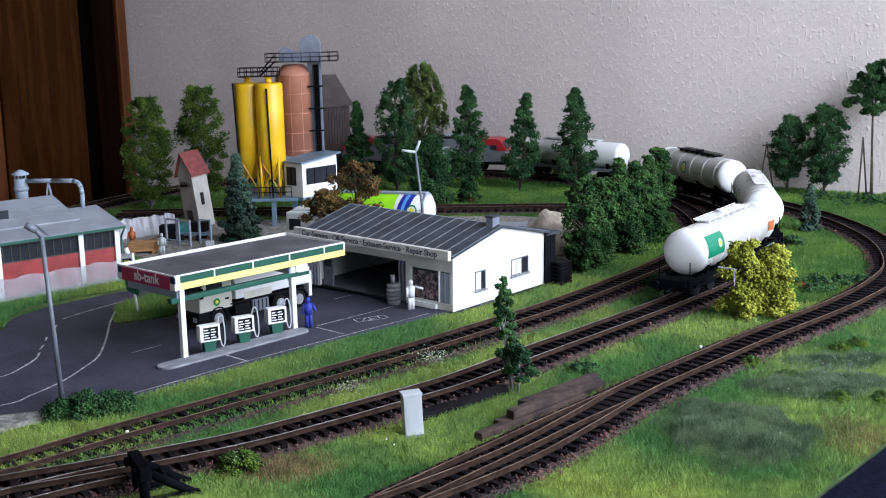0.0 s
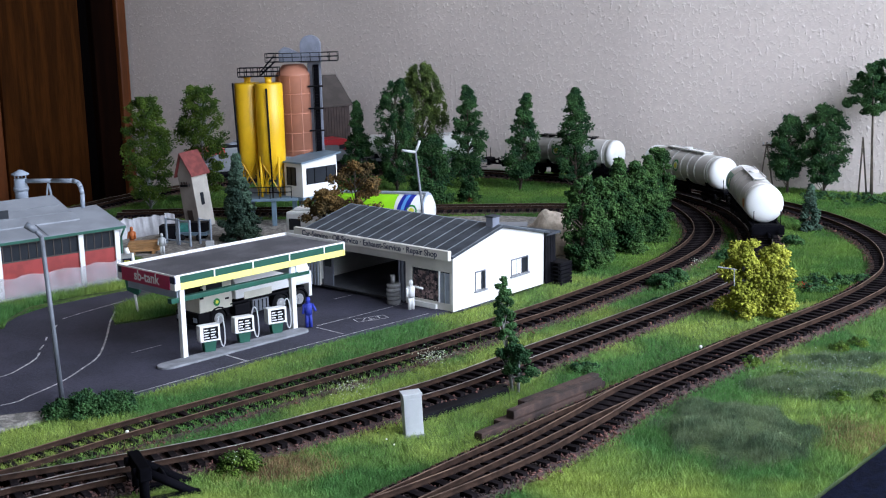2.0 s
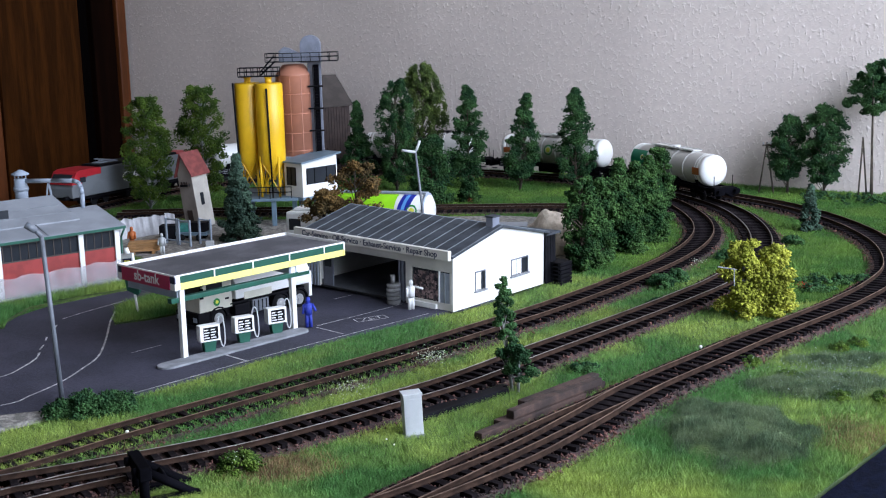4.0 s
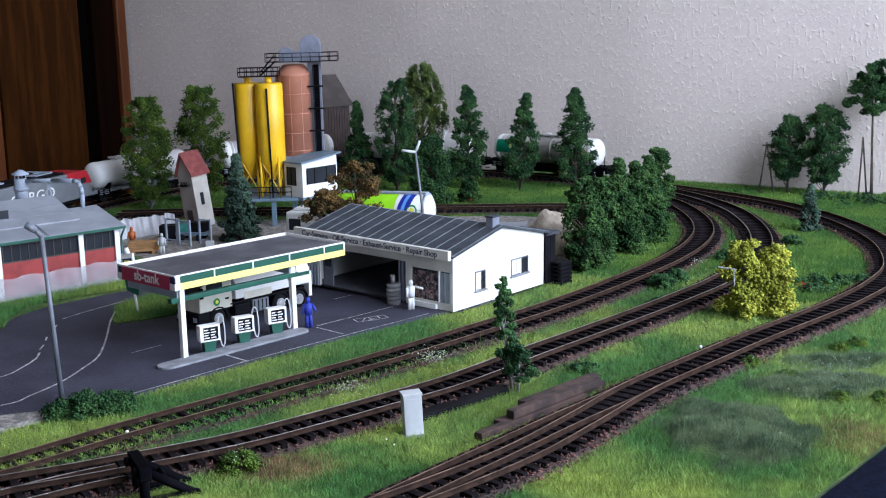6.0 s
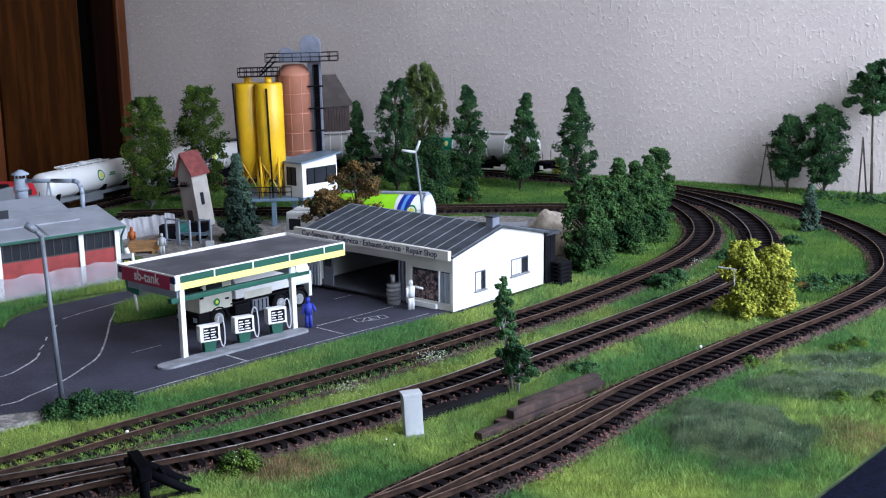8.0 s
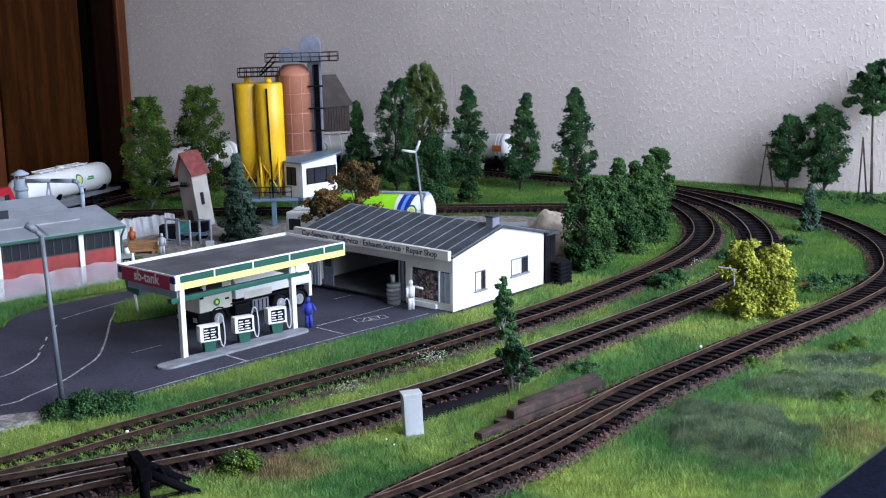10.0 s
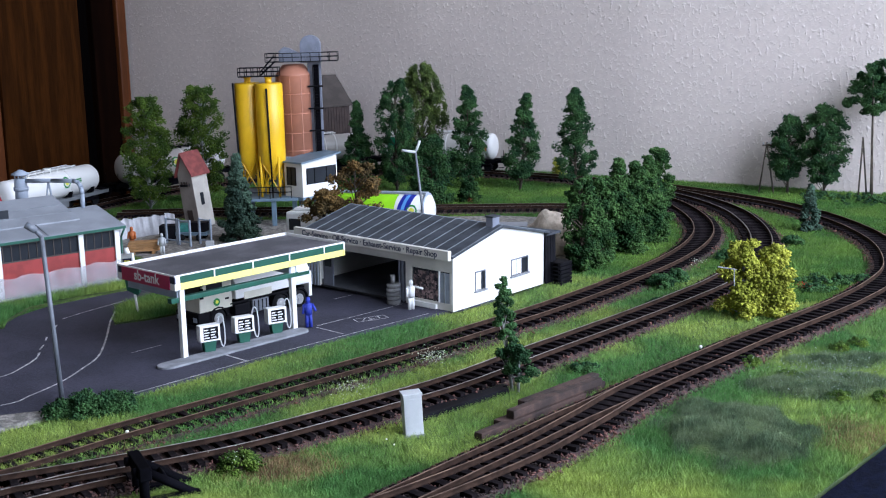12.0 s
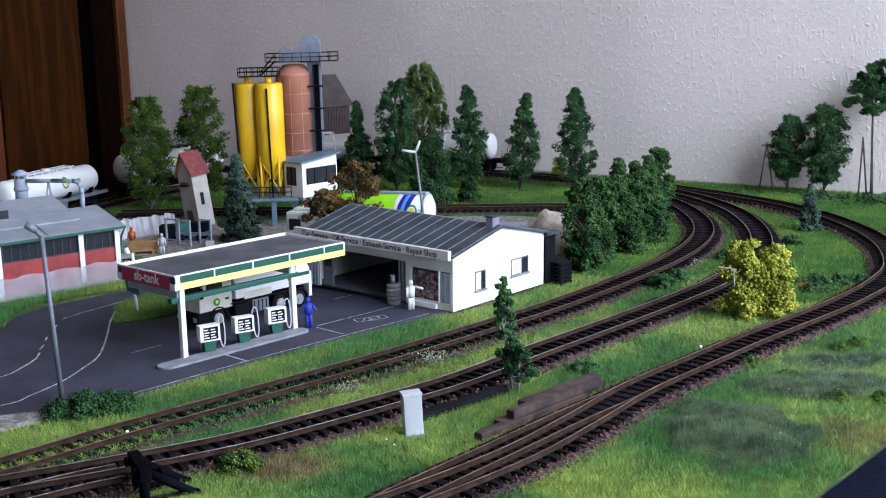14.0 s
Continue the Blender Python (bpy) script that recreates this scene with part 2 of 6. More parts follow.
def prism(bm, pts, axis, a0, a1):
    """A 2D outline pushed along an axis: 'X' takes (y, z), 'Y' takes (x, z), 'Z' takes (x, y)."""
    def put(p, a):
        return {"X": (a, p[0], p[1]), "Y": (p[0], a, p[1]), "Z": (p[0], p[1], a)}[axis]
    lo, hi = [bm.verts.new(put(p, a0)) for p in pts], [bm.verts.new(put(p, a1)) for p in pts]
    k = len(pts)
    for i in range(k):
        bm.faces.new((lo[i], lo[(i + 1) % k], hi[(i + 1) % k], hi[i]))
    bm.faces.new(lo[::-1])
    bm.faces.new(hi)


def finish(name, bm, material, bevel=0.0):
    if bevel:
        bmesh.ops.bevel(bm, geom=bm.edges[:], offset=bevel, segments=2, affect="EDGES", profile=0.6, clamp_overlap=True)
    bmesh.ops.recalc_face_normals(bm, faces=bm.faces[:])
    bmesh.ops.scale(bm, vec=(U, U, U), verts=bm.verts[:])
    me = bpy.data.meshes.new(name)
    bm.to_mesh(me)
    bm.free()
    me.materials.append(M[material])
    return me


def part(name, bm, material, parent, label="", bevel=0.0):
    ob = new(name, finish(name, bm, material, bevel))
    ob.parent = parent
    return tagged(ob, label)


def bpart(name, dims, material, parent, label="", bevel=0.0, m=None):
    bm = bmesh.new()
    box(bm, *dims, m=m)
    return part(name, bm, material, parent, label, bevel)


def cpart(name, p0, p1, r, material, parent, label="", r1=None, n=12):
    bm = bmesh.new()
    cyl(bm, p0, p1, r, r1, n)
    return part(name, bm, material, parent, label)


def thing(name, label, category, x=0, y=0, z=0, rz=0, group="", kind="", rx=0, ry=0):
    ob = new(name)
    ob.empty_display_size = 0.01
    ob.matrix_world = pose(x * U, y * U, z * U, rx, ry, rz)
    return tagged(ob, label, category, group, kind)


def solid(name, bm, material, label, category, x=0, y=0, z=0, rz=0, group="", kind="", bevel=0.0):
    """A thing that is one mesh."""
    ob = new(name, finish(name, bm, material, bevel))
    ob.matrix_world = pose(x * U, y * U, z * U, 0, 0, rz)
    return tagged(ob, label, category, group, kind)


def raw_mesh(name, verts, faces, material, smooth=False):
    me = bpy.data.meshes.new(name)
    v, f = np.asarray(verts, np.float32) * U, np.asarray(faces, np.int32)
    k = f.shape[1]
    me.vertices.add(len(v))
    me.vertices.foreach_set("co", v.ravel())
    me.loops.add(f.size)
    me.loops.foreach_set("vertex_index", f.ravel())
    me.polygons.add(len(f))
    me.polygons.foreach_set("loop_start", np.arange(0, f.size, k, dtype=np.int32))
    me.update(calc_edges=True)
    me.validate()
    if smooth:
        me.polygons.foreach_set("use_smooth", np.ones(len(f), bool))
    me.materials.append(M[material])
    return me


def text_part(name, body, size, material, parent, m, label="", width=None, depth=0.15, bold=0.0):
    """Lettering as a mesh; m places it in its thing's space, in millimetres."""
    cu = bpy.data.curves.new(name, "FONT")
    cu.body, cu.size, cu.extrude, cu.align_x, cu.align_y = body, size, depth, "CENTER", "CENTER"
    cu.offset = bold
    tmp = bpy.data.objects.new(name, cu)
    scene.collection.objects.link(tmp)
    me = bpy.data.meshes.new_from_object(tmp.evaluated_get(bpy.context.evaluated_depsgraph_get()))
    bpy.data.objects.remove(tmp)
    if width:
        xs = [v.co.x for v in me.vertices]
        k = width / (max(xs) - min(xs))
        me.transform(Matrix.Diagonal((k, 1, 1, 1)))
    me.transform(Matrix.Diagonal((U, U, U, 1)) @ m)
    me.materials.clear()
    me.materials.append(M[material])
    ob = new(name, me)
    ob.parent = parent
    return tagged(ob, label)


def mm(x, y, z, rx=0, ry=0, rz=0):
    return Matrix.LocRotScale((x, y, z), Euler([radians(a) for a in (rx, ry, rz)]), None)


# ---- track plan: centre lines in millimetres ----
LINE_TRAIN = [(-240, 508), (-198, 527), (-154, 548), (-106, 574), (-71, 600), (-27, 637), (7, 668), (56, 725), (97, 771), (137, 817), (165, 851),
              (202, 899), (243, 968), (266, 1031), (279, 1090), (285, 1150), (285, 1210), (276, 1268), (258, 1327), (226, 1393), (180, 1452),
              (120, 1506), (50, 1556), (-40, 1592), (-128, 1597), (-206, 1570), (-270, 1524), (-324, 1467), (-364, 1402),
              (-392, 1335), (-416, 1270), (-438, 1200), (-458, 1110), (-474, 1010), (-488, 900), (-500, 800), (-512, 700), (-524, 600)]
LINE_INNER = [(-250, 520), (-206, 550), (-165, 593), (-117, 639), (-73, 681), (-30, 723), (15, 771), (65, 825), (111, 882), (135, 915), (160, 950), (185, 989), (210, 1037),
              (228, 1085), (238, 1130), (242, 1176), (241, 1229), (235, 1278), (218, 1335)]
LINE_FRONT = [(-85, 450), (-31, 488), (27, 543), (65, 592), (90, 628), (110, 654), (150, 698), (192, 744), (244, 797), (275, 831), (311, 877), (342, 931), (362, 1000),
              (369, 1060), (367, 1123), (357, 1184), (338, 1245), (307, 1304), (262, 1370), (236, 1402)]
LINE_DIVERGE = [(-75, 430), (-34, 482), (-23, 497), (1, 526), (28, 558), (58, 594), (74, 612), (91, 631), (110, 654)]
LINE_STUB = [(-225, 482), (-203, 499), (-192, 509), (-176, 521), (-162, 531), (-144, 541)]
LINE_BACK = [(170, 1255), (110, 1270), (39, 1277), (-48, 1284), (-150, 1291), (-261, 1298), (-340, 1300)]


def spline(pts, step=24):
    p = np.array(pts, float)
    q = np.vstack([2 * p[0] - p[1], p, 2 * p[-1] - p[-2]])
    out = []
    for i in range(1, len(q) - 2):
        a, b, c, d = q[i - 1:i + 3]
        for k in range(step):
            t = k / step
            out.append(0.5 * (2 * b + (c - a) * t + (2 * a - 5 * b + 4 * c - d) * t * t + (3 * b - a - 3 * c + d) * t ** 3))
    out.append(p[-1])
    out = np.array(out)
    return out, np.r_[0, np.cumsum(np.linalg.norm(np.diff(out, axis=0), axis=1))]


def along(path, s):
    pts, d = path
    return np.array([np.interp(s, d, pts[:, 0]), np.interp(s, d, pts[:, 1])])


def heading(path, s):
    a, b = along(path, s - 2), along(path, s + 2)
    return math.atan2(b[1] - a[1], b[0] - a[0])


PATHS = {"train": spline(LINE_TRAIN), "inner": spline(LINE_INNER), "front": spline(LINE_FRONT), "back": spline(LINE_BACK), "diverge": spline(LINE_DIVERGE), "stub": spline(LINE_STUB)}


# ---- the room ----
def wall_between(name, u0, m0, u1, m1, thick, material="plaster", label="textured room wall, pale plaster only where in view", holes=()):
    """A wall along (u0, m0) to (u1, m1) in room axes; holes: (from, to, low, high) along it."""
    a, b = Vector((u0, m0)), Vector((u1, m1))
    d = (b - a)
    n = d.length
    bm = bmesh.new()
    cuts = [(0, n, FLOOR_Z, CEIL_Z)]
    for h0, h1, z0, z1 in holes:
        cuts = [(0, h0, FLOOR_Z, CEIL_Z), (h1, n, FLOOR_Z, CEIL_Z), (h0, h1, FLOOR_Z, z0), (h0, h1, z1, CEIL_Z)]
    for x0, x1, z0, z1 in cuts:
        box(bm, x0, x1, 0, thick, z0, z1)
    ob = solid(name, bm, material, label, "wall", kind="structure")
    w0 = room(u0, m0)
    w1 = room(u1, m1)
    ob.matrix_world = Matrix.Translation(w0) @ Matrix.Rotation(math.atan2(w1.y - w0.y, w1.x - w0.x), 4, "Z")
    return ob


wall_between("wall_north", ROOM_L - 150, WALL_M, ROOM_R + 150, WALL_M, 150)
# The other three walls are out of view and dark, to limit bounce.
wall_between("wall_east", ROOM_R, WALL_M, ROOM_R, ROOM_B, 150, "unseenwall", label="unseen side wall kept dark to cut bounce, with a wide window opening", holes=((20, 1220, 125, 1275),))
# The opening here is made up to hold the rear fill lamp.
wall_between("wall_south", ROOM_R + 150, ROOM_B, ROOM_L - 150, ROOM_B, 150, "unseenwall", label="unseen dark rear wall with an opening added for the fill lamp", holes=((275, 1425, 75, 1225),))
wall_between("wall_west", ROOM_L, ROOM_B, ROOM_L, WALL_M, 150, "unseenwall")
# Floor and ceiling are unseen too; their tones steer the bounced light.
for nm, z0, z1, mt, lb in (("floor", FLOOR_Z - 40, FLOOR_Z, "floorboard", "brown wooden floor of the room"), ("ceiling", CEIL_Z, CEIL_Z + 60, "ceiling", "unseen room ceiling kept dark to cut bounced light")):
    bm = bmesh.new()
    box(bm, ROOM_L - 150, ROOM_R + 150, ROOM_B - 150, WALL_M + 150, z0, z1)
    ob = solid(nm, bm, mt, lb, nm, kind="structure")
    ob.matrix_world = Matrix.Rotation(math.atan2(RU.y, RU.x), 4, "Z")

# tall dark cupboard in the far corner; its front runs square to the back wall
wardrobe = thing("wardrobe", "tall dark brown wooden wardrobe with a lighter edge strip", "wardrobe")
wardrobe.matrix_world = Matrix.Translation(Vector((-0.503, 2.055, FLOOR_Z * U))) @ Matrix.Rotation(math.atan2(-0.8, -0.6), 4, "Z")
H = CEIL_Z - FLOOR_Z - 120
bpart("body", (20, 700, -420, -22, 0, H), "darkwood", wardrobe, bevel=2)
bpart("edge_strip", (0, 18, -420, 6, 0, H), "edgewood", wardrobe, "reddish edge strip with its lit look put into the colour", bevel=2)
bpart("side_panel", (19, 62, -20, 0, 0, H), "shadedwood", wardrobe, bevel=2)
# Solid near-black strip: the gap's shade is painted, not an open slot.
bpart("gap", (63, 88, -20, -12, 0, H), "gapshade", wardrobe, "near-black strip painting the shade of the gap between the doors")
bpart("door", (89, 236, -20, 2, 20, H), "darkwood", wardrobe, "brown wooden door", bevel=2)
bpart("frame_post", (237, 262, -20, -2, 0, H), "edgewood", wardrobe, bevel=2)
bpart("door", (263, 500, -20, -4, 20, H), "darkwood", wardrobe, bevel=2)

# ---- the layout board and its ground ----
EDGE = ((52, 380), (147, 494), (192, 548), (414, 815), (640, 1082), (650, 1180))
GROUND = [(-700, 380), *EDGE, (450, 1338), (120, 1586), (-20, 1640), (-100, 1712), (-190, 1708), (-240, 1640), (-318, 1542), (-368, 1465), (-408, 1390), (-440, 1300), (-468, 1210), (-492, 1100), (-515, 980), (-700, 960)]
bm = bmesh.new()
prism(bm, GROUND, "Z", -45, -7.5)
solid("ground", bm, "soil", "model landscape base covered in green turf", "ground", kind="structure")
bm = bmesh.new()
prism(bm, [(-690, -300), (365, -300), (796, 278), (976, 518), (800, 1060), (655, 1175), (641, 1080), (415.5, 814), (193.5, 547), (148.5, 493), (53, 378.5), (-690, 378.5)], "Z", -75, -7.9)
solid("table_cover", bm, "navy", "dark navy cloth covering the table edge", "cloth", bevel=1.5)
table = thing("layout_table", "wooden table carrying the model railway layout", "table")
bm = bmesh.new()
prism(bm, [(-700, -310), (355, -310), (796, 270), (980, 515), (805, 1055), (640, 1180), (450, 1330), (120, 1578), (-20, 1632), (-100, 1704), (-184, 1700), (-234, 1632), (-312, 1536), (-362, 1460), (-402, 1386), (-434, 1296), (-462, 1206), (-486, 1096), (-510, 972), (-700, 950)], "Z", -110, -75.5)
part("tabletop", bm, "wood", table)
for lx, ly in ((-600, -200), (330, -200), (820, 560), (600, 1050), (-400, 1200)):
    bpart("leg", (lx - 40, lx + 40, ly - 40, ly + 40, FLOOR_Z, -110.5), "wood", table, bevel=3)

# asphalt yard with its kerbless edge
LOT = [(-420, 560), (-240, 632), (-208, 643), (-182, 660), (-157, 687), (-118, 730), (-68, 780), (-10, 834), (5, 845), (40, 880), (20, 900), (-60, 990), (-130, 1080), (-215, 1010),
       (-221, 955), (-244, 933), (-266, 912), (-288, 888), (-300, 860), (-305, 800), (-420, 700)]
STRIP = [(-330, 800), (-298, 826), (-303, 850), (-300, 884), (-280, 910), (-246, 936), (-240, 950), (-247, 966), (-262, 966), (-335, 890)]
VERGE = [(-234, 874), (-228, 850), (-224, 829), (-205, 838), (-190, 850), (-172, 872), (-190, 905), (-206, 928)]
bm = bmesh.new()
prism(bm, LOT, "Z", -9, -5)
solid("yard", bm, "asphalt", "dark asphalt yard with painted white lines", "road", kind="structure")
bm = bmesh.new()
prism(bm, VERGE, "Z", -6, -4)
solid("verge", bm, "soil", "raised grass island in the yard", "grass", kind="structure")
bm = bmesh.new()
prism(bm, STRIP, "Z", -8, -4.4)
solid("verge", bm, "soil", "grass strip between the yard and the sheet fence", "grass", kind="structure")
bm = bmesh.new()
prism(bm, [(-330, 560), (-240, 606), (-207, 636), (-203, 644), (-222, 641), (-250, 632), (-330, 600)], "Z", -8.5, -4.8)
solid("gravel_path", bm, "gravelpath", "pale grey gravel patch beside the yard", "path", kind="structure")
bm = bmesh.new()
prism(bm, [(-60, 1000), (112, 1004), (122, 1215), (60, 1240), (-330, 1262), (-345, 1120), (-262, 1075), (-236, 1000), (-215, 985), (-130, 1085)], "Z", -9, -5.4)
solid("back_yard", bm, "gravelpath", "grey gravel works yard behind the garage", "road", kind="structure")


def stripe(pts, w=0.9, closed=False):
    p, d = spline(pts, 8)
    n = np.gradient(p, axis=0)
    n = np.stack([-n[:, 1], n[:, 0]], 1) / np.linalg.norm(n, axis=1)[:, None]
    k = len(p)
    v = np.vstack([np.c_[p + n * w / 2, np.full(k, -4.9)], np.c_[p - n * w / 2, np.full(k, -4.9)]])
    f = [(i, i + 1, k + i + 1, k + i) for i in range(k - 1)]
    return v, f


LINES = [([(-300, 625), (-242, 654), (-231, 671), (-221, 697), (-216, 726), (-214, 750), (-220, 791), (-229, 837), (-233, 867)], 1.3),
         ([(-290, 690), (-261, 709), (-254, 729), (-252, 748), (-254, 762)], 1.2), ([(-256, 768), (-257, 780)], 1.1), ([(-259, 790), (-261, 800)], 1.1), ([(-263, 822), (-264, 832)], 1.1),
         ([(-265, 849), (-255, 868), (-235, 900)], 0.9), ([(-195, 755), (-180, 772)], 0.8), ([(-136, 746), (-119, 729)], 1.2), ([(-85, 807), (-66, 788)], 1.0),
         ([(-182, 661), (-157, 688), (-118, 731), (-68, 781), (-11, 837)], 0.8), ([(-80, 888), (-67, 901)], 0.8), ([(-85, 811), (-50, 846), (-30, 868)], 0.8),
         ([(-58, 818), (-38, 828)], 0.8), ([(-62, 826), (-42, 836)], 0.8), ([(-58, 818), (-62, 826)], 0.8), ([(-38, 828), (-42, 836)], 0.8),
         ([(-55, 822), (-54, 829)], 1.0), ([(-49, 825), (-52, 830)], 1.0), ([(-44, 828), (-46, 833)], 1.0), ([(-52, 822), (-46, 828)], 0.7)]
for pts, w in LINES:
    v, f = stripe(pts, w)
    tagged(new("road_marking", raw_mesh("road_marking", v, f, "line")), "thin worn white line painted on asphalt", "marking", "yard markings", "structure")


# ---- tracks ----
def sweep(path, off, prof):
    """Push a closed profile (sideways, up) along a path at a sideways offset."""
    pts, d = path
    s = np.arange(0, d[-1], 6.0)
    p = np.stack([np.interp(s, d, pts[:, 0]), np.interp(s, d, pts[:, 1])], 1)
    t = np.gradient(p, axis=0)
    n = np.stack([-t[:, 1], t[:, 0]], 1) / np.linalg.norm(t, axis=1)[:, None]
    k, m = len(p), len(prof)
    v = np.zeros((k, m, 3))
    for j, (a, z) in enumerate(prof):
        v[:, j, :2], v[:, j, 2] = p + n * (off + a), z
    f = [(i * m + j, i * m + (j + 1) % m, (i + 1) * m + (j + 1) % m, (i + 1) * m + j) for i in range(k - 1) for j in range(m)]
    return v.reshape(-1, 3), f


sleeper_bm = bmesh.new()
box(sleeper_bm, -1.7, 1.7, -15.2, 15.2, -6.2, -2.7)
SLEEPER = finish("sleeper", sleeper_bm, "sleeper", bevel=0.25)


def track(name, key, label, bed="ballast", pitch=8.0, drop=0.0, top="railtop"):
    path = PATHS[key]
    tr = thing(name, label, "railway track", kind="structure")
    v, f = sweep(path, 0, [(-22, -9), (-17, -5.2), (17, -5.2), (22, -9)])
    ob = new("ballast_bed", raw_mesh("ballast_bed", v, f, bed))
    ob.parent = tr
    for side in (-8.7, 8.7):
        v, f = sweep(path, side, [(-0.8, -2.7), (0.8, -2.7), (0.3, -2.2), (0.3, -0.9), (0.43, -0.6), (0.43, -0.15), (-0.43, -0.15), (-0.43, -0.6), (-0.3, -0.9), (-0.3, -2.2)])
        rail = new("rail", raw_mesh("rail", v, f, "railside"))
        rail.parent = tr
        v, f = sweep(path, side, [(-0.42, -0.16), (0.42, -0.16), (0.36, 0), (-0.36, 0)])
        head = new("rail_head", raw_mesh("rail_head", v, f, top))
        head.parent = rail
        tagged(head, "worn rail head")
    for i in range(int(path[1][-1] / pitch)):
        s = (i + 0.5) * pitch
        x, y = along(path, s)
        sl = new("sleeper", SLEEPER)
        sl.parent = tr
        sl.matrix_world = pose(x * U, y * U, 0, 0, 0, math.degrees(heading(path, s)))
    tr.location.z = -drop * U
    return tr


track("track_train", "train", "curved model railway track with brown sleepers in ballast")
track("track_inner", "inner", "model railway track, partly overgrown with grass", top="railbrown")
track("track_front", "front", "foreground model railway track with rusty rails", top="railbrown")
track("track_diverging", "diverge", "rusty turnout track joining the foreground track", drop=0.06, top="railbrown")
track("track_stub", "stub", "short stub track ending at the buffer stop", drop=0.12)
track("track_back", "back", "straight model siding track behind the yard")


# ---- service garage ----
HX, HY, HZ, HR = 5.9, 839.5, -5, -40.0
GL, GW, EAVE, RIDGE = 145.0, 107.0, 39.0, 51.5


def garage():
    g = thing("service_garage", "white flat-gabled garage building with a dark grey seamed roof", "building", HX, HY, HZ, HR, ry=1.3)
    prof = [(0, 0), (GW, 0), (GW, EAVE), (GW / 2, RIDGE), (0, EAVE)]
    # gable end with two window openings, built from strips
    bm = bmesh.new()
    t = 2.0
    holes = ((24, 36, 10, 24), (66, 87, 13, 25.5))
    ys = [0, 24, 36, 66, 87, GW]

    def roofz(y):
        return EAVE + (RIDGE - EAVE) * (1 - abs(y - GW / 2) / (GW / 2))
    for y0, y1 in zip(ys, ys[1:]):
        hole = [h for h in holes if h[0] == y0]
        segs = [(0, None)] if not hole else [(0, hole[0][2]), (hole[0][3], None)]
        for z0, z1 in segs:
            if z1 is not None:
                box(bm, -t, 0, y0, y1, z0, z1)
            else:
                top = [(y0, z0), (y1, z0), (y1, roofz(y1))] + ([(GW / 2, RIDGE)] if y0 < GW / 2 < y1 else []) + [(y0, roofz(y0))]
                prism(bm, top, "X", -t, 0)
    bmesh.ops.remove_doubles(bm, verts=bm.verts[:], dist=0.001)
    part("gable_wall", bm, "whitewall", g, "white rendered gable wall")
    for y0, y1, z0, z1 in holes:
        w = bpart("window", (-1.4, -0.9, y0, y1, z0, z1), "darkglass", g, "window with white blinds")
        bm = bmesh.new()
        for a in ((y0, y0 + 0.9), (y1 - 0.9, y1)):
            box(bm, -1.0, 0.5, *a, z0, z1)
        box(bm, -1.0, 0.5, y0, y1, z1 - 0.9, z1)
        part("window_frame", bm, "mast", w)
        bpart("window_sill", (-0.8, 1.5, y0 - 1, y1 + 1, z0 - 1, z0), "kerb", w)
        for k in range(4):
            yy = y0 + 1.3 + (y1 - y0 - 3) * k / 5.6
            bpart("blind_slat", (-0.88, -0.5, yy, yy + (y1 - y0) / 8, z0 + 0.5, z1 - 1), "white", w)
    bm = bmesh.new()
    prism(bm, prof, "X", -GL, -GL + t)
    part("end_wall", bm, "whitewall", g)
    bpart("rear_wall", (-GL, 0, GW - t, GW, 0, EAVE), "whitewall", g)
    # front: shop part by the gable, open garage bay beyond it
    bm = bmesh.new()
    box(bm, -43, -38, 0, t, 0, EAVE)
    box(bm, -38, -1, 0, t, 0, 5)
    box(bm, -38, -1, 0, t, 27, EAVE)
    box(bm, -3, -2.2, 0, t, 5, 27)
    part("front_wall", bm, "creamfront", g, "pale shop front wall")
    bpart("lintel", (-GL, -43, 0, t, 30, EAVE), "creamfront", g)
    bpart("bay_post", (-GL, -GL + 16, 0, t, 0, 30), "creamfront", g)
    win = bpart("shop_window", (-37, -3, 1.2, 1.5, 5, 27), "darkglass", g, "shop window full of small goods")
    random.seed(5)
    bm = bmesh.new()
    for k in range(230):
        x, z = random.uniform(-36, -13.5), random.uniform(6, 25)
        a, b = random.uniform(0.4, 1.3), random.uniform(0.4, 1.2)
        box(bm, x - a, x + a, 0.7, 1.15, z - b, z + b)
    part("goods_display", bm, "goods", win, "dense display of small parts")
    bpart("door_leaf", (-12, -3.5, 0.4, 1.1, 5, 26), "steellight", win, "grey side door")
    bpart("mullion", (-8.2, -7.4, -0.1, 0.4, 5, 26), "kerb", win)
    bpart("mullion", (-13, -12.1, -0.4, 1.1, 5, 27), "white", win)
    bpart("plinth", (-38, -14, -2.2, -0.02, 0, 3.6), "white", g, "white plinth under the shop window", bevel=0.3)
    bpart("inner_wall", (-44, -42.6, 2.1, 88, 0, 30), "steellight", g)
    for k in range(4):
        bpart("curtain", (-50.4 + k * 1.7, -49.0 + k * 1.7, 0.6 + (k % 2), 2.4, 0, 31), "elevator", g, "grey folded door edge")
    bpart("floor_slab", (-GL + 2, -44, 2, GW - 2, 0, 0.6), "concrete", g, "blue-grey shop floor")
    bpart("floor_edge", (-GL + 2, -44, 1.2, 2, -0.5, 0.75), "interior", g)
    bpart("back_lining", (-GL + 2, -45, GW - 5, GW - 2.2, 0, 16), "white", g, "white lower wall inside the bay")
    bpart("side_lining", (-GL + 2, -GL + 3, 3, GW - 5.2, 0, 16), "white", g)
    # Dark sheet that paints the bay's shade over the upper back wall.
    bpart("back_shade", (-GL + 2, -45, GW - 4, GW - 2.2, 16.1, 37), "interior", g)
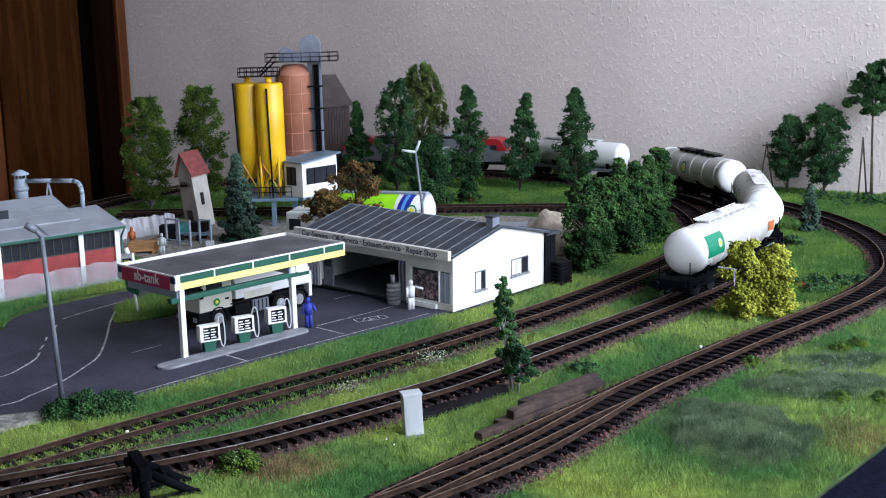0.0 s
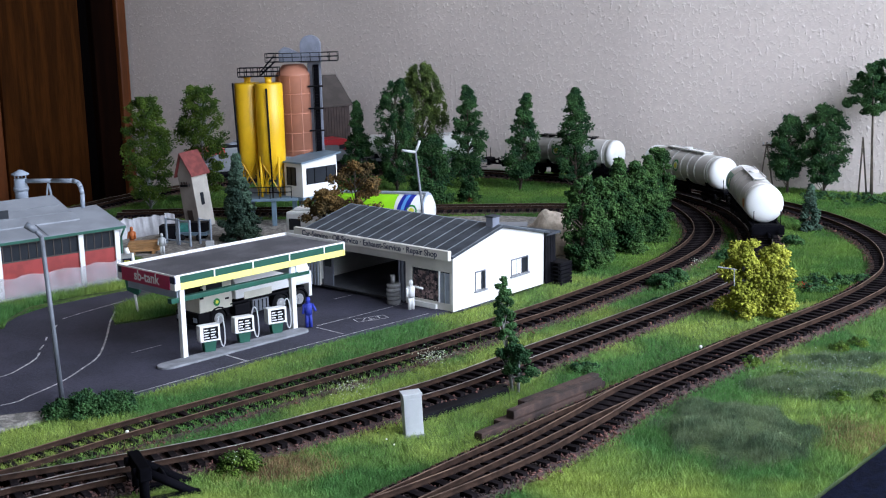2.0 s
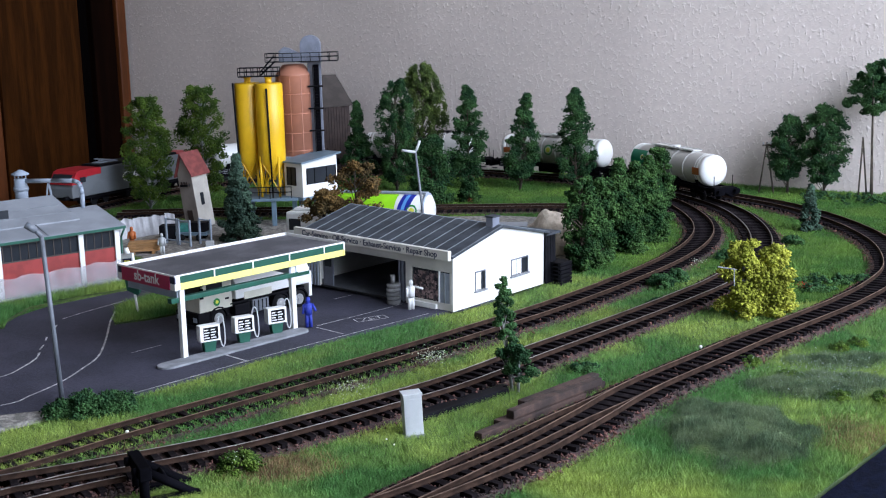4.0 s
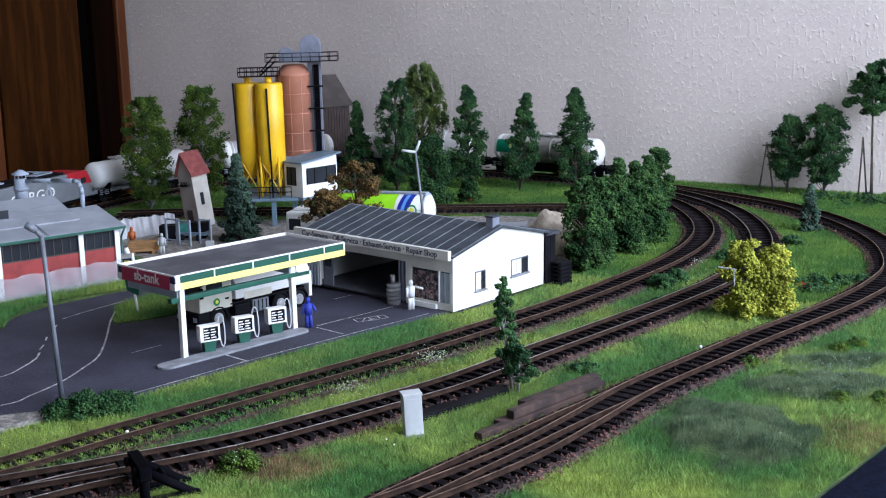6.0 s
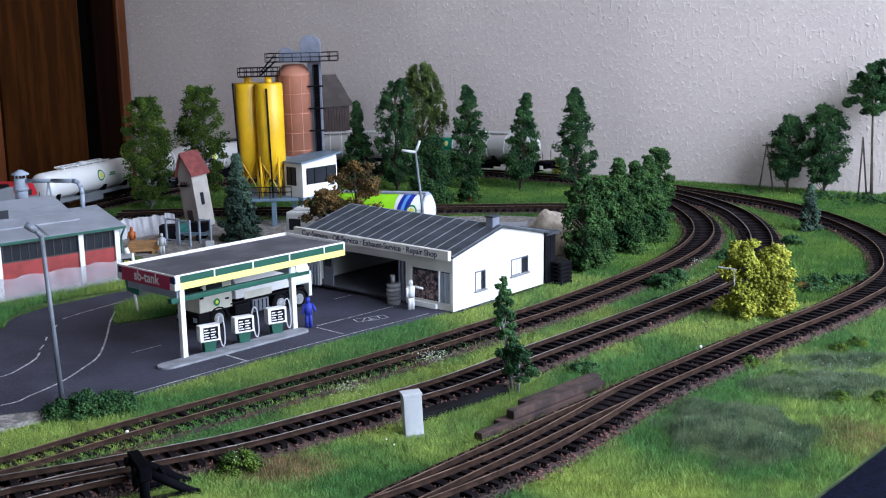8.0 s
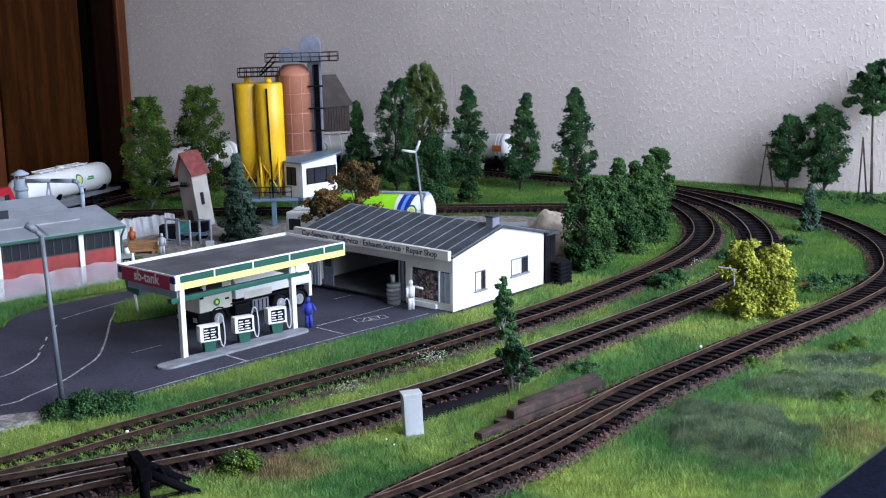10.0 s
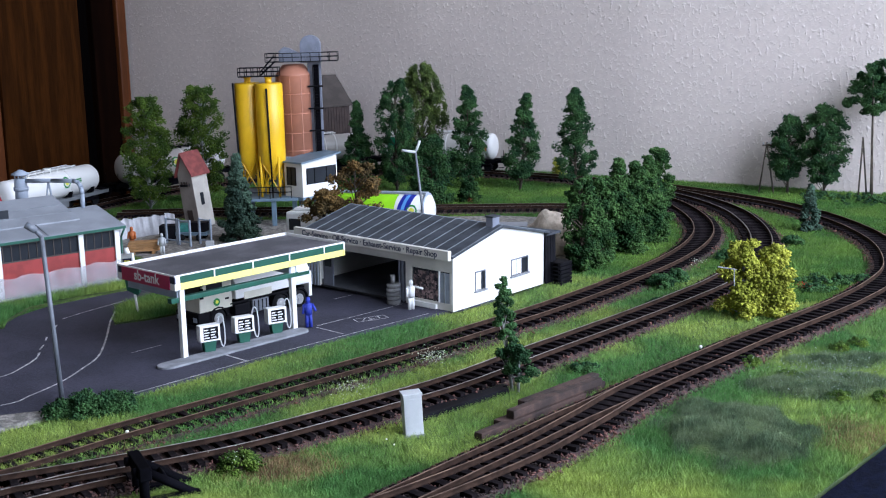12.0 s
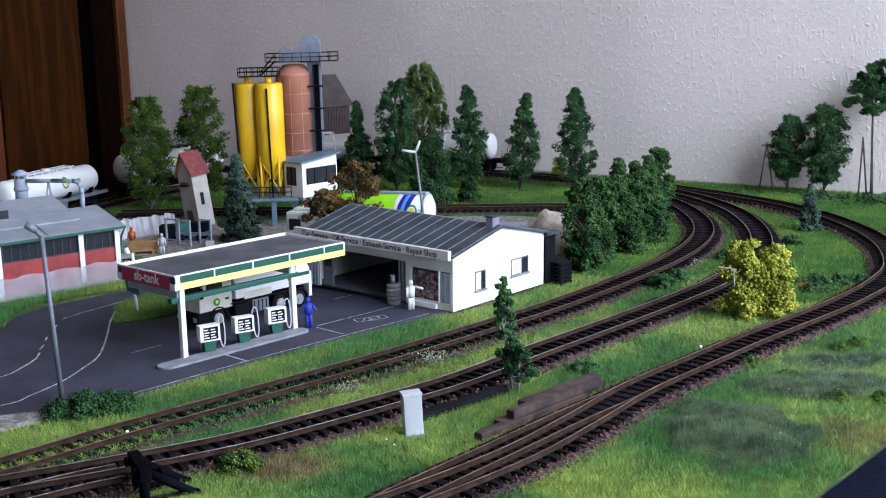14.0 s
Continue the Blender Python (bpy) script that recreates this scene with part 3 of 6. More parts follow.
    for k in range(12):
        bpart("wall_bar", (-GL + 3.1, -GL + 3.6, 8 + k * 8, 9 + k * 8, 16, 34), "steellight", g)
    bpart("workbench", (-75, -48, 70, 92, 0.6, 13), "interior", g, bevel=0.4)
    leaf = bpart("bay_door", (-GL + 17, -GL + 27, 3, 4, 0.6, 27), "elevator", g, "grey folded bay door")
    bpart("door_pane", (-GL + 18.5, -GL + 25.5, 2.7, 2.98, 15, 25), "darkglass", leaf)
    for k in range(5):
        bpart("folding_bar", (-GL + 2 + k * 3, -GL + 3 + k * 3, -1.2, -0.2, 0, 28 - (k % 2) * 5), "steellight", g)
    for z in (8, 18):
        bpart("folding_rail", (-GL + 2, -GL + 15, -1.0, -0.4, z, z + 0.8), "steellight", g)
    # roof: two slabs and raised seams
    ov, th = 4.0, 1.6
    sl = math.atan2(RIDGE - EAVE, GW / 2)
    for nm, y_out, sg in (("roof_front", -ov, 1), ("roof_rear", GW + ov, -1)):
        z_out = EAVE - ov * math.tan(sl)
        bm = bmesh.new()
        prism(bm, [(y_out, z_out), (GW / 2, RIDGE), (GW / 2, RIDGE + th), (y_out, z_out + th)], "X", -GL - 3, 3)
        r = part(nm, bm, "roofgrey", g)
        for k in range(15):
            x = -GL - 2 + k * (GL + 4.4) / 14
            bm = bmesh.new()
            prism(bm, [(y_out, z_out + th), (GW / 2, RIDGE + th), (GW / 2, RIDGE + th + 0.35), (y_out, z_out + th + 0.35)], "X", x - 0.28, x + 0.28)
            part("seam", bm, "seam", r)
    for k in range(4):
        yj = GW / 2 * (k + 0.6) / 4.4
        zj = EAVE + (RIDGE - EAVE) * yj / (GW / 2) + th
        bm = bmesh.new()
        prism(bm, [(yj, zj - 0.3), (yj + 0.3, zj - 0.3), (yj + 0.3, zj + 0.2), (yj, zj + 0.12)], "X", -GL - 2.5, 2.5)
        part("cross_joint", bm, "roofgrey", g)
    bpart("chimney", (-8, -2, 47, 55, RIDGE - 4, RIDGE + 7), "elevator", g, "short grey chimney", bevel=0.3)
    bpart("chimney_cap", (-8.6, -1.4, 46.4, 55.6, RIDGE + 7, RIDGE + 8), "roofgrey", g)
    sign = bpart("sign_board", (-GL - 3, 2, -7.5, -4.2, 37.0, 43.8), "creamfront", g, "long white sign board with dark lettering", bevel=0.4)
    text_part("lettering", "Car-Service · Oil-Service · Exhaust-Service · Repair Shop", 6.0, "navytext", sign, mm(-GL / 2 - 1, -7.56, 40.4, 90, 0, 0), "dark blue letters", width=GL - 14, depth=0.06, bold=0.1)
    return g


garage()

# lean-to with dark boards behind the garage
lean = thing("lean_to_shed", "black timber lean-to shed behind the garage", "shed", HX, HY, HZ, HR)
for k in range(9):
    bpart("board", (-30 + k * 3.4, -27.2 + k * 3.4, GW + 14, GW + 15, 0, 34 + (k % 3) * 0.6), "black", lean)
for k in range(4):
    bpart("side_board", (0.5, 1.4, GW + 1 + k * 3.4, GW + 4 + k * 3.4, 0, 36), "black", lean)
bpart("roof", (-34, 3, GW + 1, GW + 19, 36.5, 38), "roofgrey", lean)


# ---- filling station ----
CX, CY, CR = -160.1, 731.5, 46.2


def canopy():
    c = thing("station_canopy", "filling station canopy with green and yellow fascia and grey roof", "canopy", CX, CY, -5, CR)
    L, W, z0, z1 = 136.0, 62.0, 43.6, 52.9
    bm = bmesh.new()
    prism(bm, [(0.8 + k, z1 - 2.4 + (0.8 if i % 2 else 0)) for i, k in enumerate(np.arange(0, L - 1.6, 1.05))] + [(L - 0.8, z1 - 4), (0.8, z1 - 4)], "Y", 0.8, W - 0.8)
    part("roof_sheet", bm, "roofdark", c, "grey ribbed roof sheet")
    bpart("soffit", (0.8, L - 0.8, 0.8, W - 0.8, z0 + 1, z0 + 2.5), "creamfront", c)
    for nm, dims in (("rim", (0, L, 0, 0.8, z1 - 0.9, z1)), ("rim", (0, L, W - 0.8, W, z1 - 2, z1)), ("rim", (0, 0.8, 0.8, W - 0.8, z1 - 0.9, z1)), ("rim", (L - 0.8, L, 0.8, W - 0.8, z1 - 2, z1))):
        bpart(nm, dims, "white", c)
    n = 5
    for k in range(n):
        a, b = k * 29.6, min(L, (k + 1) * 29.6)
        bpart("fascia_green", (a + (0 if k else 4), b - 1, 0.1, 0.8, z1 - 5.2, z1 - 0.9), "green", c)
        bpart("fascia_yellow", (a + (0 if k else 4), b - 1, 0.1, 0.8, z0, z1 - 5.2), "yellowband", c)
        bpart("fascia_joint", (b - 1, b, -0.1, 0.8, z1 - 5.2, z1 - 0.9), "white", c)
        bpart("fascia_joint", (b - 1, b, -0.1, 0.8, z0, z1 - 5.2), "yellowband", c)
    bpart("fascia_white", (0, L, W - 0.8, W, z0, z1 - 2), "white", c)
    bpart("fascia_white", (L - 0.8, L, 0.8, W - 0.8, z0, z1 - 2), "white", c)
    for y0, y1 in ((0.1, 5), (57, W - 0.8)):
        bpart("corner_green", (0.05, 0.8, y0, y1, z1 - 5.2, z1 - 0.9), "navytext", c, "dark blue corner plate")
        bpart("corner_white", (0.05, 0.8, y0, y1, z0, z1 - 5.2), "white", c)
    bpart("corner_white", (0.8, 4, 0.12, 0.8, z0, z1 - 0.9), "white", c)
    sg = bpart("brand_sign", (-0.3, 0.8, 5.3, 56.7, z0, z1 - 0.9), "magenta", c, "magenta sign with white lettering")
    text_part("lettering", "sb-tank", 9.0, "white", sg, mm(-0.35, 29.5, z0 + 4.6, 90, 0, -90), "white letters", width=27, depth=0.1, bold=0.12)
    for px, py in ((5.8, 3.2), (93, 4.5)):
        bpart("post", (px - 1.7, px + 1.7, py - 1.7, py + 1.7, 0, z0 + 1), "white", c, bevel=0.4)
    bpart("beam", (-1.5, 97, 2.4, 6.6, z0 - 8, z0 - 5), "green", c, "dark green beam under the roof", bevel=0.3)
    bpart("beam", (3, 8.6, 3, W - 6, z0 - 5.4, z0 + 1), "steellight", c)
    bpart("beam", (90, 96, 3, W - 6, z0 - 5.4, z0 + 1), "steellight", c)
    return c


canopy()
isl = thing("pump_island", "long low grey concrete pump island with rounded ends", "kerb", -164.5, 712.5, -5, 47.0)
bm = bmesh.new()
pts = [(6 + 6.5 * math.cos(a), 6.5 + 6.5 * math.sin(a)) for a in np.linspace(math.pi / 2, 1.5 * math.pi, 9)] + [(108 + 6.5 * math.cos(a), 6.5 + 6.5 * math.sin(a)) for a in np.linspace(-math.pi / 2, math.pi / 2, 9)]
prism(bm, pts, "Z", 0, 1.4)
part("island_slab", bm, "kerb", isl, bevel=0.3)


def pump():
    p = thing("fuel_pump", "white and green fuel pump with black display and looped hose", "fuel pump", group="fuel pumps")
    bm = bmesh.new()
    prism(bm, [(-4.2, 0), (4.2, 0), (5.4, 8.5), (-5.4, 8.5)], "Y", -3, 3)
    part("base", bm, "green", p, "dark green base", bevel=0.2)
    bpart("head", (-8.4, 8.4, -4, 4, 8.5, 21.5), "white", p, "white pump head", bevel=0.5)
    d = bpart("display", (-5.6, 6.6, -4.25, -4.02, 10, 20), "black", p, "black display with white fields")
    for k in range(4):
        for j in range(2):
            bpart("field", (-5.2 + j * 5.6, -0.8 + j * 5.6 - (k % 2), -4.4, -4.26, 11.2 + k * 2.1, 12.1 + k * 2.1), "white", d)
    cu = bpy.data.curves.new("hose", "CURVE")
    cu.dimensions, cu.bevel_depth, cu.bevel_resolution = "3D", 0.55 * U, 2
    sp = cu.splines.new("NURBS")
    hp = [(8, 0, 18), (8.5, 0, 26), (10.5, -1, 28.5), (12.6, -1.5, 25), (13, -2, 14), (13, -2, 5), (11, -2, 1), (9.2, -2, 5), (9.0, -1, 12)]
    sp.points.add(len(hp) - 1)
    for q, co in zip(sp.points, hp):
        q.co = (co[0] * U, co[1] * U, co[2] * U, 1)
    sp.use_endpoint_u = True
    tmp = bpy.data.objects.new("hose", cu)
    scene.collection.objects.link(tmp)
    me = bpy.data.meshes.new_from_object(tmp.evaluated_get(bpy.context.evaluated_depsgraph_get()))
    bpy.data.objects.remove(tmp)
    me.materials.clear()
    me.materials.append(M["boxgrey"])
    h = new("hose", me)
    h.parent = p
    for o in p.children_recursive:
        o.data.transform(Matrix.Scale(0.78, 4))
    return p


p0 = pump()
spots = [(-145.5, 750), (-127.4, 770), (-109.5, 791.5)]
p0.matrix_world = pose(spots[0][0] * U, spots[0][1] * U, -0.0036, 0, 0, 32)
for x, y in spots[1:]:
    copy_thing(p0, pose(x * U, y * U, -0.0036, 0, 0, 32))


# ---- trains ----
def tank_profile(L, r, dome=7.0):
    prof = [(-L / 2 + dome * (1 - math.cos(b)), max(0.4, r * math.sin(b) ** 0.75)) for b in np.linspace(0.02, math.pi / 2, 9)]
    return prof + [(-x, rr) for x, rr in reversed(prof)]


def roundel(name, x, zc, r, side, tank_r, tank_z, parent, fat):
    """A round mark bent onto the tank's side."""
    out = []
    for nm, r0, off, mt in ((name, r, 0.12, "logogreen"), ("roundel_ring", r * 0.72, 0.2, "bandwhite"), ("roundel_core", r * 0.5, 0.28, "logoyellow")):
        v, f = [], []
        rings = 4
        for i in range(rings + 1):
            for j in range(20):
                a = 2 * math.pi * j / 20
                rr = r0 * i / rings
                dx, dz = rr * math.cos(a), rr * math.sin(a) + zc - tank_z
                yy = math.sqrt(max(0.1, (tank_r + off) ** 2 - dz * dz))
                v.append((x + dx, side * yy, tank_z + dz))
        for i in range(rings):
            for j in range(20):
                f.append((i * 20 + j, i * 20 + (j + 1) % 20, (i + 1) * 20 + (j + 1) % 20, (i + 1) * 20 + j))
        ob = new(nm, raw_mesh(nm, v, f, mt))
        ob.parent = parent
        parent = ob if nm == name else parent
        out.append(ob)
    return out[0]


def patch(name, x0, x1, a0, a1, side, tank_r, tank_z, material, parent, label="", off=0.14, slant=0.0):
    """A painted field on the tank's side between two angles above the horizontal."""
    v, f, n = [], [], 10
    for i in range(n + 1):
        a = radians(a0 + (a1 - a0) * i / n)
        for x in (x0 + slant * i / n, x1 + slant * i / n):
            v.append((x, side * (tank_r + off) * math.cos(a), tank_z + (tank_r + off) * math.sin(a)))
    f = [(2 * i, 2 * i + 1, 2 * i + 3, 2 * i + 2) for i in range(n)]
    ob = new(name, raw_mesh(name, v, f, material))
    ob.parent = parent
    return tagged(ob, label)


TANK_L, TANK_R, TANK_Z, PITCH = 148.0, 16.0, 30.2, 196.0


def bogie(parent, x):
    b = new("bogie")
    b.parent = parent
    b.matrix_local = pose(x * U, 0, 0)
    for side in (-1, 1):
        bm = bmesh.new()
        prism(bm, [(-15, 6), (15, 6), (15, 8.5), (5, 9), (4, 11), (-4, 11), (-5, 9), (-15, 8.5)], "Y", side * 10.2 - 0.7, side * 10.2 + 0.7)
        part("side_frame", bm, "tar", b)
    bpart("bolster", (-4, 4, -10, 10, 8, 12), "tar", b)
    for ax in (-10.5, 10.5):
        bm = bmesh.new()
        cyl(bm, (ax, -9.6, 5.6), (ax, 9.6, 5.6), 0.9, n=8)
        for side in (-1, 1):
            cyl(bm, (ax, side * 7.4, 5.6), (ax, side * 9.5, 5.6), 5.6, n=20)
        part("wheelset", bm, "tyre", b)
    return b


def wagon(label, base, bands, walkway, deck="tar", tank_r=TANK_R, tank_z=TANK_Z):
    w = thing("tank_wagon", label, "tank wagon", group="tank wagons of the train")
    bm = bmesh.new()
    revolve(bm, tank_profile(TANK_L, tank_r), "X", 40, (0, 0, tank_z))
    tank = part("tank", bm, base, w)
    for x in bands:
        bm = bmesh.new()
        revolve(bm, [(x - 0.7, tank_r), (x - 0.7, tank_r + 0.28), (x + 0.7, tank_r + 0.28), (x + 0.7, tank_r)], "X", 40, (0, 0, tank_z))
        part("band", bm, "bandwhite", tank)
    if base == "tankgrey":
        for sg in (-1, 1):
            bm = bmesh.new()
            prof = [(x + 0.0, r + 0.15) for x, r in tank_profile(TANK_L + 0.4, tank_r) if x < -TANK_L / 2 + 14]
            prof = [(-sg * x if sg > 0 else x, r) for x, r in prof]
            revolve(bm, prof + [(prof[-1][0] + (-4 if sg > 0 else 4), tank_r + 0.15)], "X", 40, (0, 0, tank_z))
            part("end_cap", bm, "tankwhite", tank, "white tank end")
    # walkway on top with its rails and manhole
    wl = bpart("walkway", (-40, 40, -5, 5, tank_z + tank_r + 1.2, tank_z + tank_r + 2.0), walkway, w, bevel=0.2)
    bm = bmesh.new()
    for x in np.arange(-36, 38, 12):
        box(bm, x - 0.6, x + 0.6, -4.5, 4.5, tank_z + tank_r - 1.4, tank_z + tank_r + 1.2)
    part("walkway_bracket", bm, walkway, w)
    cpart("manhole", (0, 0, tank_z + tank_r + 2.0), (0, 0, tank_z + tank_r + 4.0), 4.2, walkway, w, n=18)
    for side in (-1, 1):
        bpart("walkway_rail", (-40, 40, side * 5.6 - 0.3, side * 5.6 + 0.3, tank_z + tank_r + 2.2, tank_z + tank_r + 2.8), walkway, wl)
    # underframe
    bm = bmesh.new()
    box(bm, -90, 90, -3.5, 3.5, 10.5, 14.5)
    for side in (-1, 1):
        box(bm, -90, 90, side * 11.5 - 1, side * 11.5 + 1, 11, 14.5)
        box(bm, -18, 18, side * 9 - 1.5, side * 9 + 1.5, 5, 11)
    for x in (-87, -60, -30, 0, 30, 60, 87):
        box(bm, x - 1.2, x + 1.2, -12, 12, 11, 14.5)
    part("underframe", bm, deck, w, "black underframe")
    for x in (-58, -20, 20, 58):
        bm = bmesh.new()
        prism(bm, [(-12, 14.5), (12, 14.5), (14, 21), (10, 20), (0, 15.2), (-10, 20), (-14, 21)], "X", x - 2, x + 2)
        part("saddle", bm, "tar", w)
    for sx in (-1, 1):
        for sy in (-10, 10):
            bm = bmesh.new()
            cyl(bm, (sx * 90, sy, 12.2), (sx * 96.5, sy, 12.2), 1.2, n=10)
            cyl(bm, (sx * 96.5, sy, 12.2), (sx * 97.3, sy, 12.2), 2.8, n=14)
            part("buffer", bm, "tar", w)
        bpart("headstock", (min(sx * 87.5, sx * 91), max(sx * 87.5, sx * 91), -13.5, 13.5, 7.5, 15), "tar", w, "black buffer beam", bevel=0.3)
        for yy in (-12, 12):
            bpart("step", (min(sx * 80, sx * 87), max(sx * 80, sx * 87), yy - 1, yy + 1, 5, 6), "tar", w)
        bpart("end_platform", (min(sx * 80, sx * 88), max(sx * 80, sx * 88), -12, 12, 14.6, 15.4), "tar", w)
        cpart("coupling", (sx * 88, 0, 9), (sx * 102, 0, 8), 1.2, "tar", w)
        for yy in (-11, 11):
            cpart("handrail", (sx * 86, yy, 15), (sx * 86, yy, 27), 0.4, "tar", w, n=6)
    for side in (-1, 1):
        pl = bpart("data_plate", (58, 76, side * 12.9 - 0.3, side * 12.9 + 0.3, 8, 15), "tar", w, "black data plate with white bars")
        for k in range(3):
            bpart("writing_bar", (60, 66 + 2 * (k % 2), side * 13.25 - 0.04, side * 13.25 + 0.04, 9.2 + k * 2, 10 + k * 2), "kerb", pl)
            bpart("writing_bar", (69, 74 - (k % 2), side * 13.25 - 0.04, side * 13.25 + 0.04, 9.2 + k * 2, 10 + k * 2), "kerb", pl)
    w_b = [bogie(w, -56), bogie(w, 56)]
    return w, tank, w_b


def bars(x0, zs, w, hgt, side, parent, material="kerb", tank_r=TANK_R, tank_z=TANK_Z):
    """Unreadable small writing as plain bars on the tank side."""
    for k, z in enumerate(zs):
        patch("writing_bar", x0, x0 + w * (1 - 0.2 * (k % 2)), z, z + hgt, side, tank_r, tank_z, material, parent)


def build_train():
    cars = []
    # last wagon: bands, green panels and orange plates
    w, t, b = wagon("white banded tank wagon with green panel and orange plate", "tankgrey", (-62, -58, -36, -12, 12, 36, 58, 62), "bandwhite")
    for side, sg in ((-1, -1), (1, 1)):
        pn = patch("green_panel", 36 if sg > 0 else -66, 66 if sg > 0 else -36, -14, 42, side, TANK_R, TANK_Z, "panelgreen", t, "green painted panel", off=0.35)
        roundel("panel_emblem", sg * 44, TANK_Z + 4, 4.2, side, TANK_R + 0.35, TANK_Z, t, 1)
        patch("orange_plate", -66 if sg > 0 else 54, -54 if sg > 0 else 66, -14, 12, side, TANK_R, TANK_Z, "orange", t, "orange warning plate", off=0.45)
        bars(-16, (-24, -18, -12), 12, 3, side, t)
    cars.append((w, b, 0))
    w, t, b = wagon("grey tank wagon with several white bands and a round green mark", "tankgrey", (-62, -58, -38, -24, -10, 10, 24, 44, 60), "bandwhite")
    for side in (-1, 1):
        roundel("roundel", 0, TANK_Z + 2, 6, side, TANK_R, TANK_Z, t, 1)
        bars(14, (-10, -4), 10, 3, side, t)
        patch("orange_plate", 56, 66, -14, 8, side, TANK_R, TANK_Z, "orange", t, off=0.45)
    cars.append((w, b, 1))
    w, t, b = wagon("grey tank wagon with white bands and a black walkway", "tankgrey", (-58, -34, -8, 18, 44, 60), "black")
    for side in (-1, 1):
        roundel("roundel", 6, TANK_Z + 2, 6, side, TANK_R, TANK_Z, t, 1)
        bars(-26, (-10, -4), 12, 3, side, t)
    cars.append((w, b, 2))
    w, t, b = wagon("plain white tank wagon with a round green and yellow mark", "tankwhite", (-20,), "bandwhite", deck="locogrey", tank_r=14.6, tank_z=29.0)
    for side in (-1, 1):
        roundel("roundel", -12, 31.5, 6.0, side, 14.6, 29.0, t, 1)
        bars(-37, (2, 10), 12, 6, side, t, "logogreen", 14.6, 29.0)
    cars.append((w, b, 3))
    # locomotive
    lo = thing("electric_locomotive", "red and grey electric locomotive with a dark roof", "locomotive")
    LL = 108
    bm = bmesh.new()
    prism(bm, [(-LL, 12), (LL, 12), (LL, 22), (LL - 9, 38), (LL - 13, 40), (-LL + 13, 40), (-LL + 9, 38), (-LL, 22)], "Y", -16.5, 16.5)
    body = part("body", bm, "locogrey", lo, "grey body", bevel=1.2)
    for sx in (-1, 1):
        bm = bmesh.new()
        prism(bm, [(sx * (LL + 0.3), 26), (sx * (LL - 7.5), 38.6), (sx * (LL - 13), 40.6), (sx * (LL - 44), 40.6), (sx * (LL - 44), 33.5), (sx * (LL - 22), 33.5), (sx * (LL - 14), 26)], "Y", -16.8, 16.8)
        cab = part("cab", bm, "locored", lo, "red cab", bevel=0.6)
        bm = bmesh.new()
        prism(bm, [(sx * (LL - 0.6), 28.5), (sx * (LL - 5.4), 36.5), (sx * (LL - 5.0), 36.7), (sx * (LL + 0.2), 28.6)], "Y", -13.5, 13.5)
        part("windscreen", bm, "darkglass", cab)
        for sy in (-1, 1):
            bpart("cab_window", (min(sx * (LL - 12), sx * (LL - 20)), max(sx * (LL - 12), sx * (LL - 20)), sy * 17 - 0.2, sy * 17 + 0.2, 27.5, 33), "darkglass", cab)
            cpart("buffer", (sx * LL, sy * 10, 12.2), (sx * (LL + 6), sy * 10, 12.2), 2.2, "black", lo)
    for sy in (-1, 1):
        text_part("lettering", "CARGO", 15, "white", body, mm(-4, sy * 16.6, 25, 90, 0, 0 if sy < 0 else 180), "white lettering", width=72, depth=0.15)
    bpart("roof", (-LL + 45, LL - 45, -13, 13, 40.1, 42.5), "black", lo, "dark roof with equipment", bevel=0.6)
    for x in (-40, 40):
        bm = bmesh.new()
        box(bm, x - 14, x + 14, -6, 6, 42.6, 43.6)
        box(bm, x - 2, x + 2, -14, 14, 45, 45.8)
        cyl(bm, (x - 12, 0, 43.5), (x + 10, 0, 45.2), 0.6, n=6)
        part("pantograph", bm, "steellight", lo)
    bm = bmesh.new()
    box(bm, -LL + 4, LL - 4, -13, 13, 8.5, 12)
    box(bm, -25, 25, -14, 14, 3, 9)
    part("underframe", bm, "black", lo)
    cars.append((lo, [bogie(lo, -62), bogie(lo, 62)], 4))
    return cars


TRAIN = build_train()
OFFSETS = (0, 180, 366, 567, 769)
# distance of the last wagon's tank end along the line, by time
TRAVEL = [(0, 592), (0.5, 644), (1, 696), (1.5, 748), (2, 800), (2.5, 852), (3, 904), (3.5, 954), (4, 1003), (4.5, 1052), (5, 1100), (5.3, 1128), (5.6, 1156), (6, 1193), (6.5, 1234), (7, 1257), (7.5, 1271),
          (8.2, 1287), (9, 1303), (10.3, 1325), (11, 1335), (11.5, 1339), (12.5, 1344), (14, 1344)]


def travel(t):
    k = next(i for i in range(len(TRAVEL) - 1) if t <= TRAVEL[i + 1][0] + 1e-6)
    def slope(i):
        a, b = TRAVEL[max(0, i - 1)], TRAVEL[min(len(TRAVEL) - 1, i + 1)]
        return (b[1] - a[1]) / (b[0] - a[0])
    (t0, s0), (t1, s1) = TRAVEL[k], TRAVEL[k + 1]
    h = t1 - t0
    u = (t - t0) / h
    return (2 * u ** 3 - 3 * u * u + 1) * s0 + (u ** 3 - 2 * u * u + u) * h * slope(k) + (3 * u * u - 2 * u ** 3) * s1 + (u ** 3 - u * u) * h * slope(k + 1)


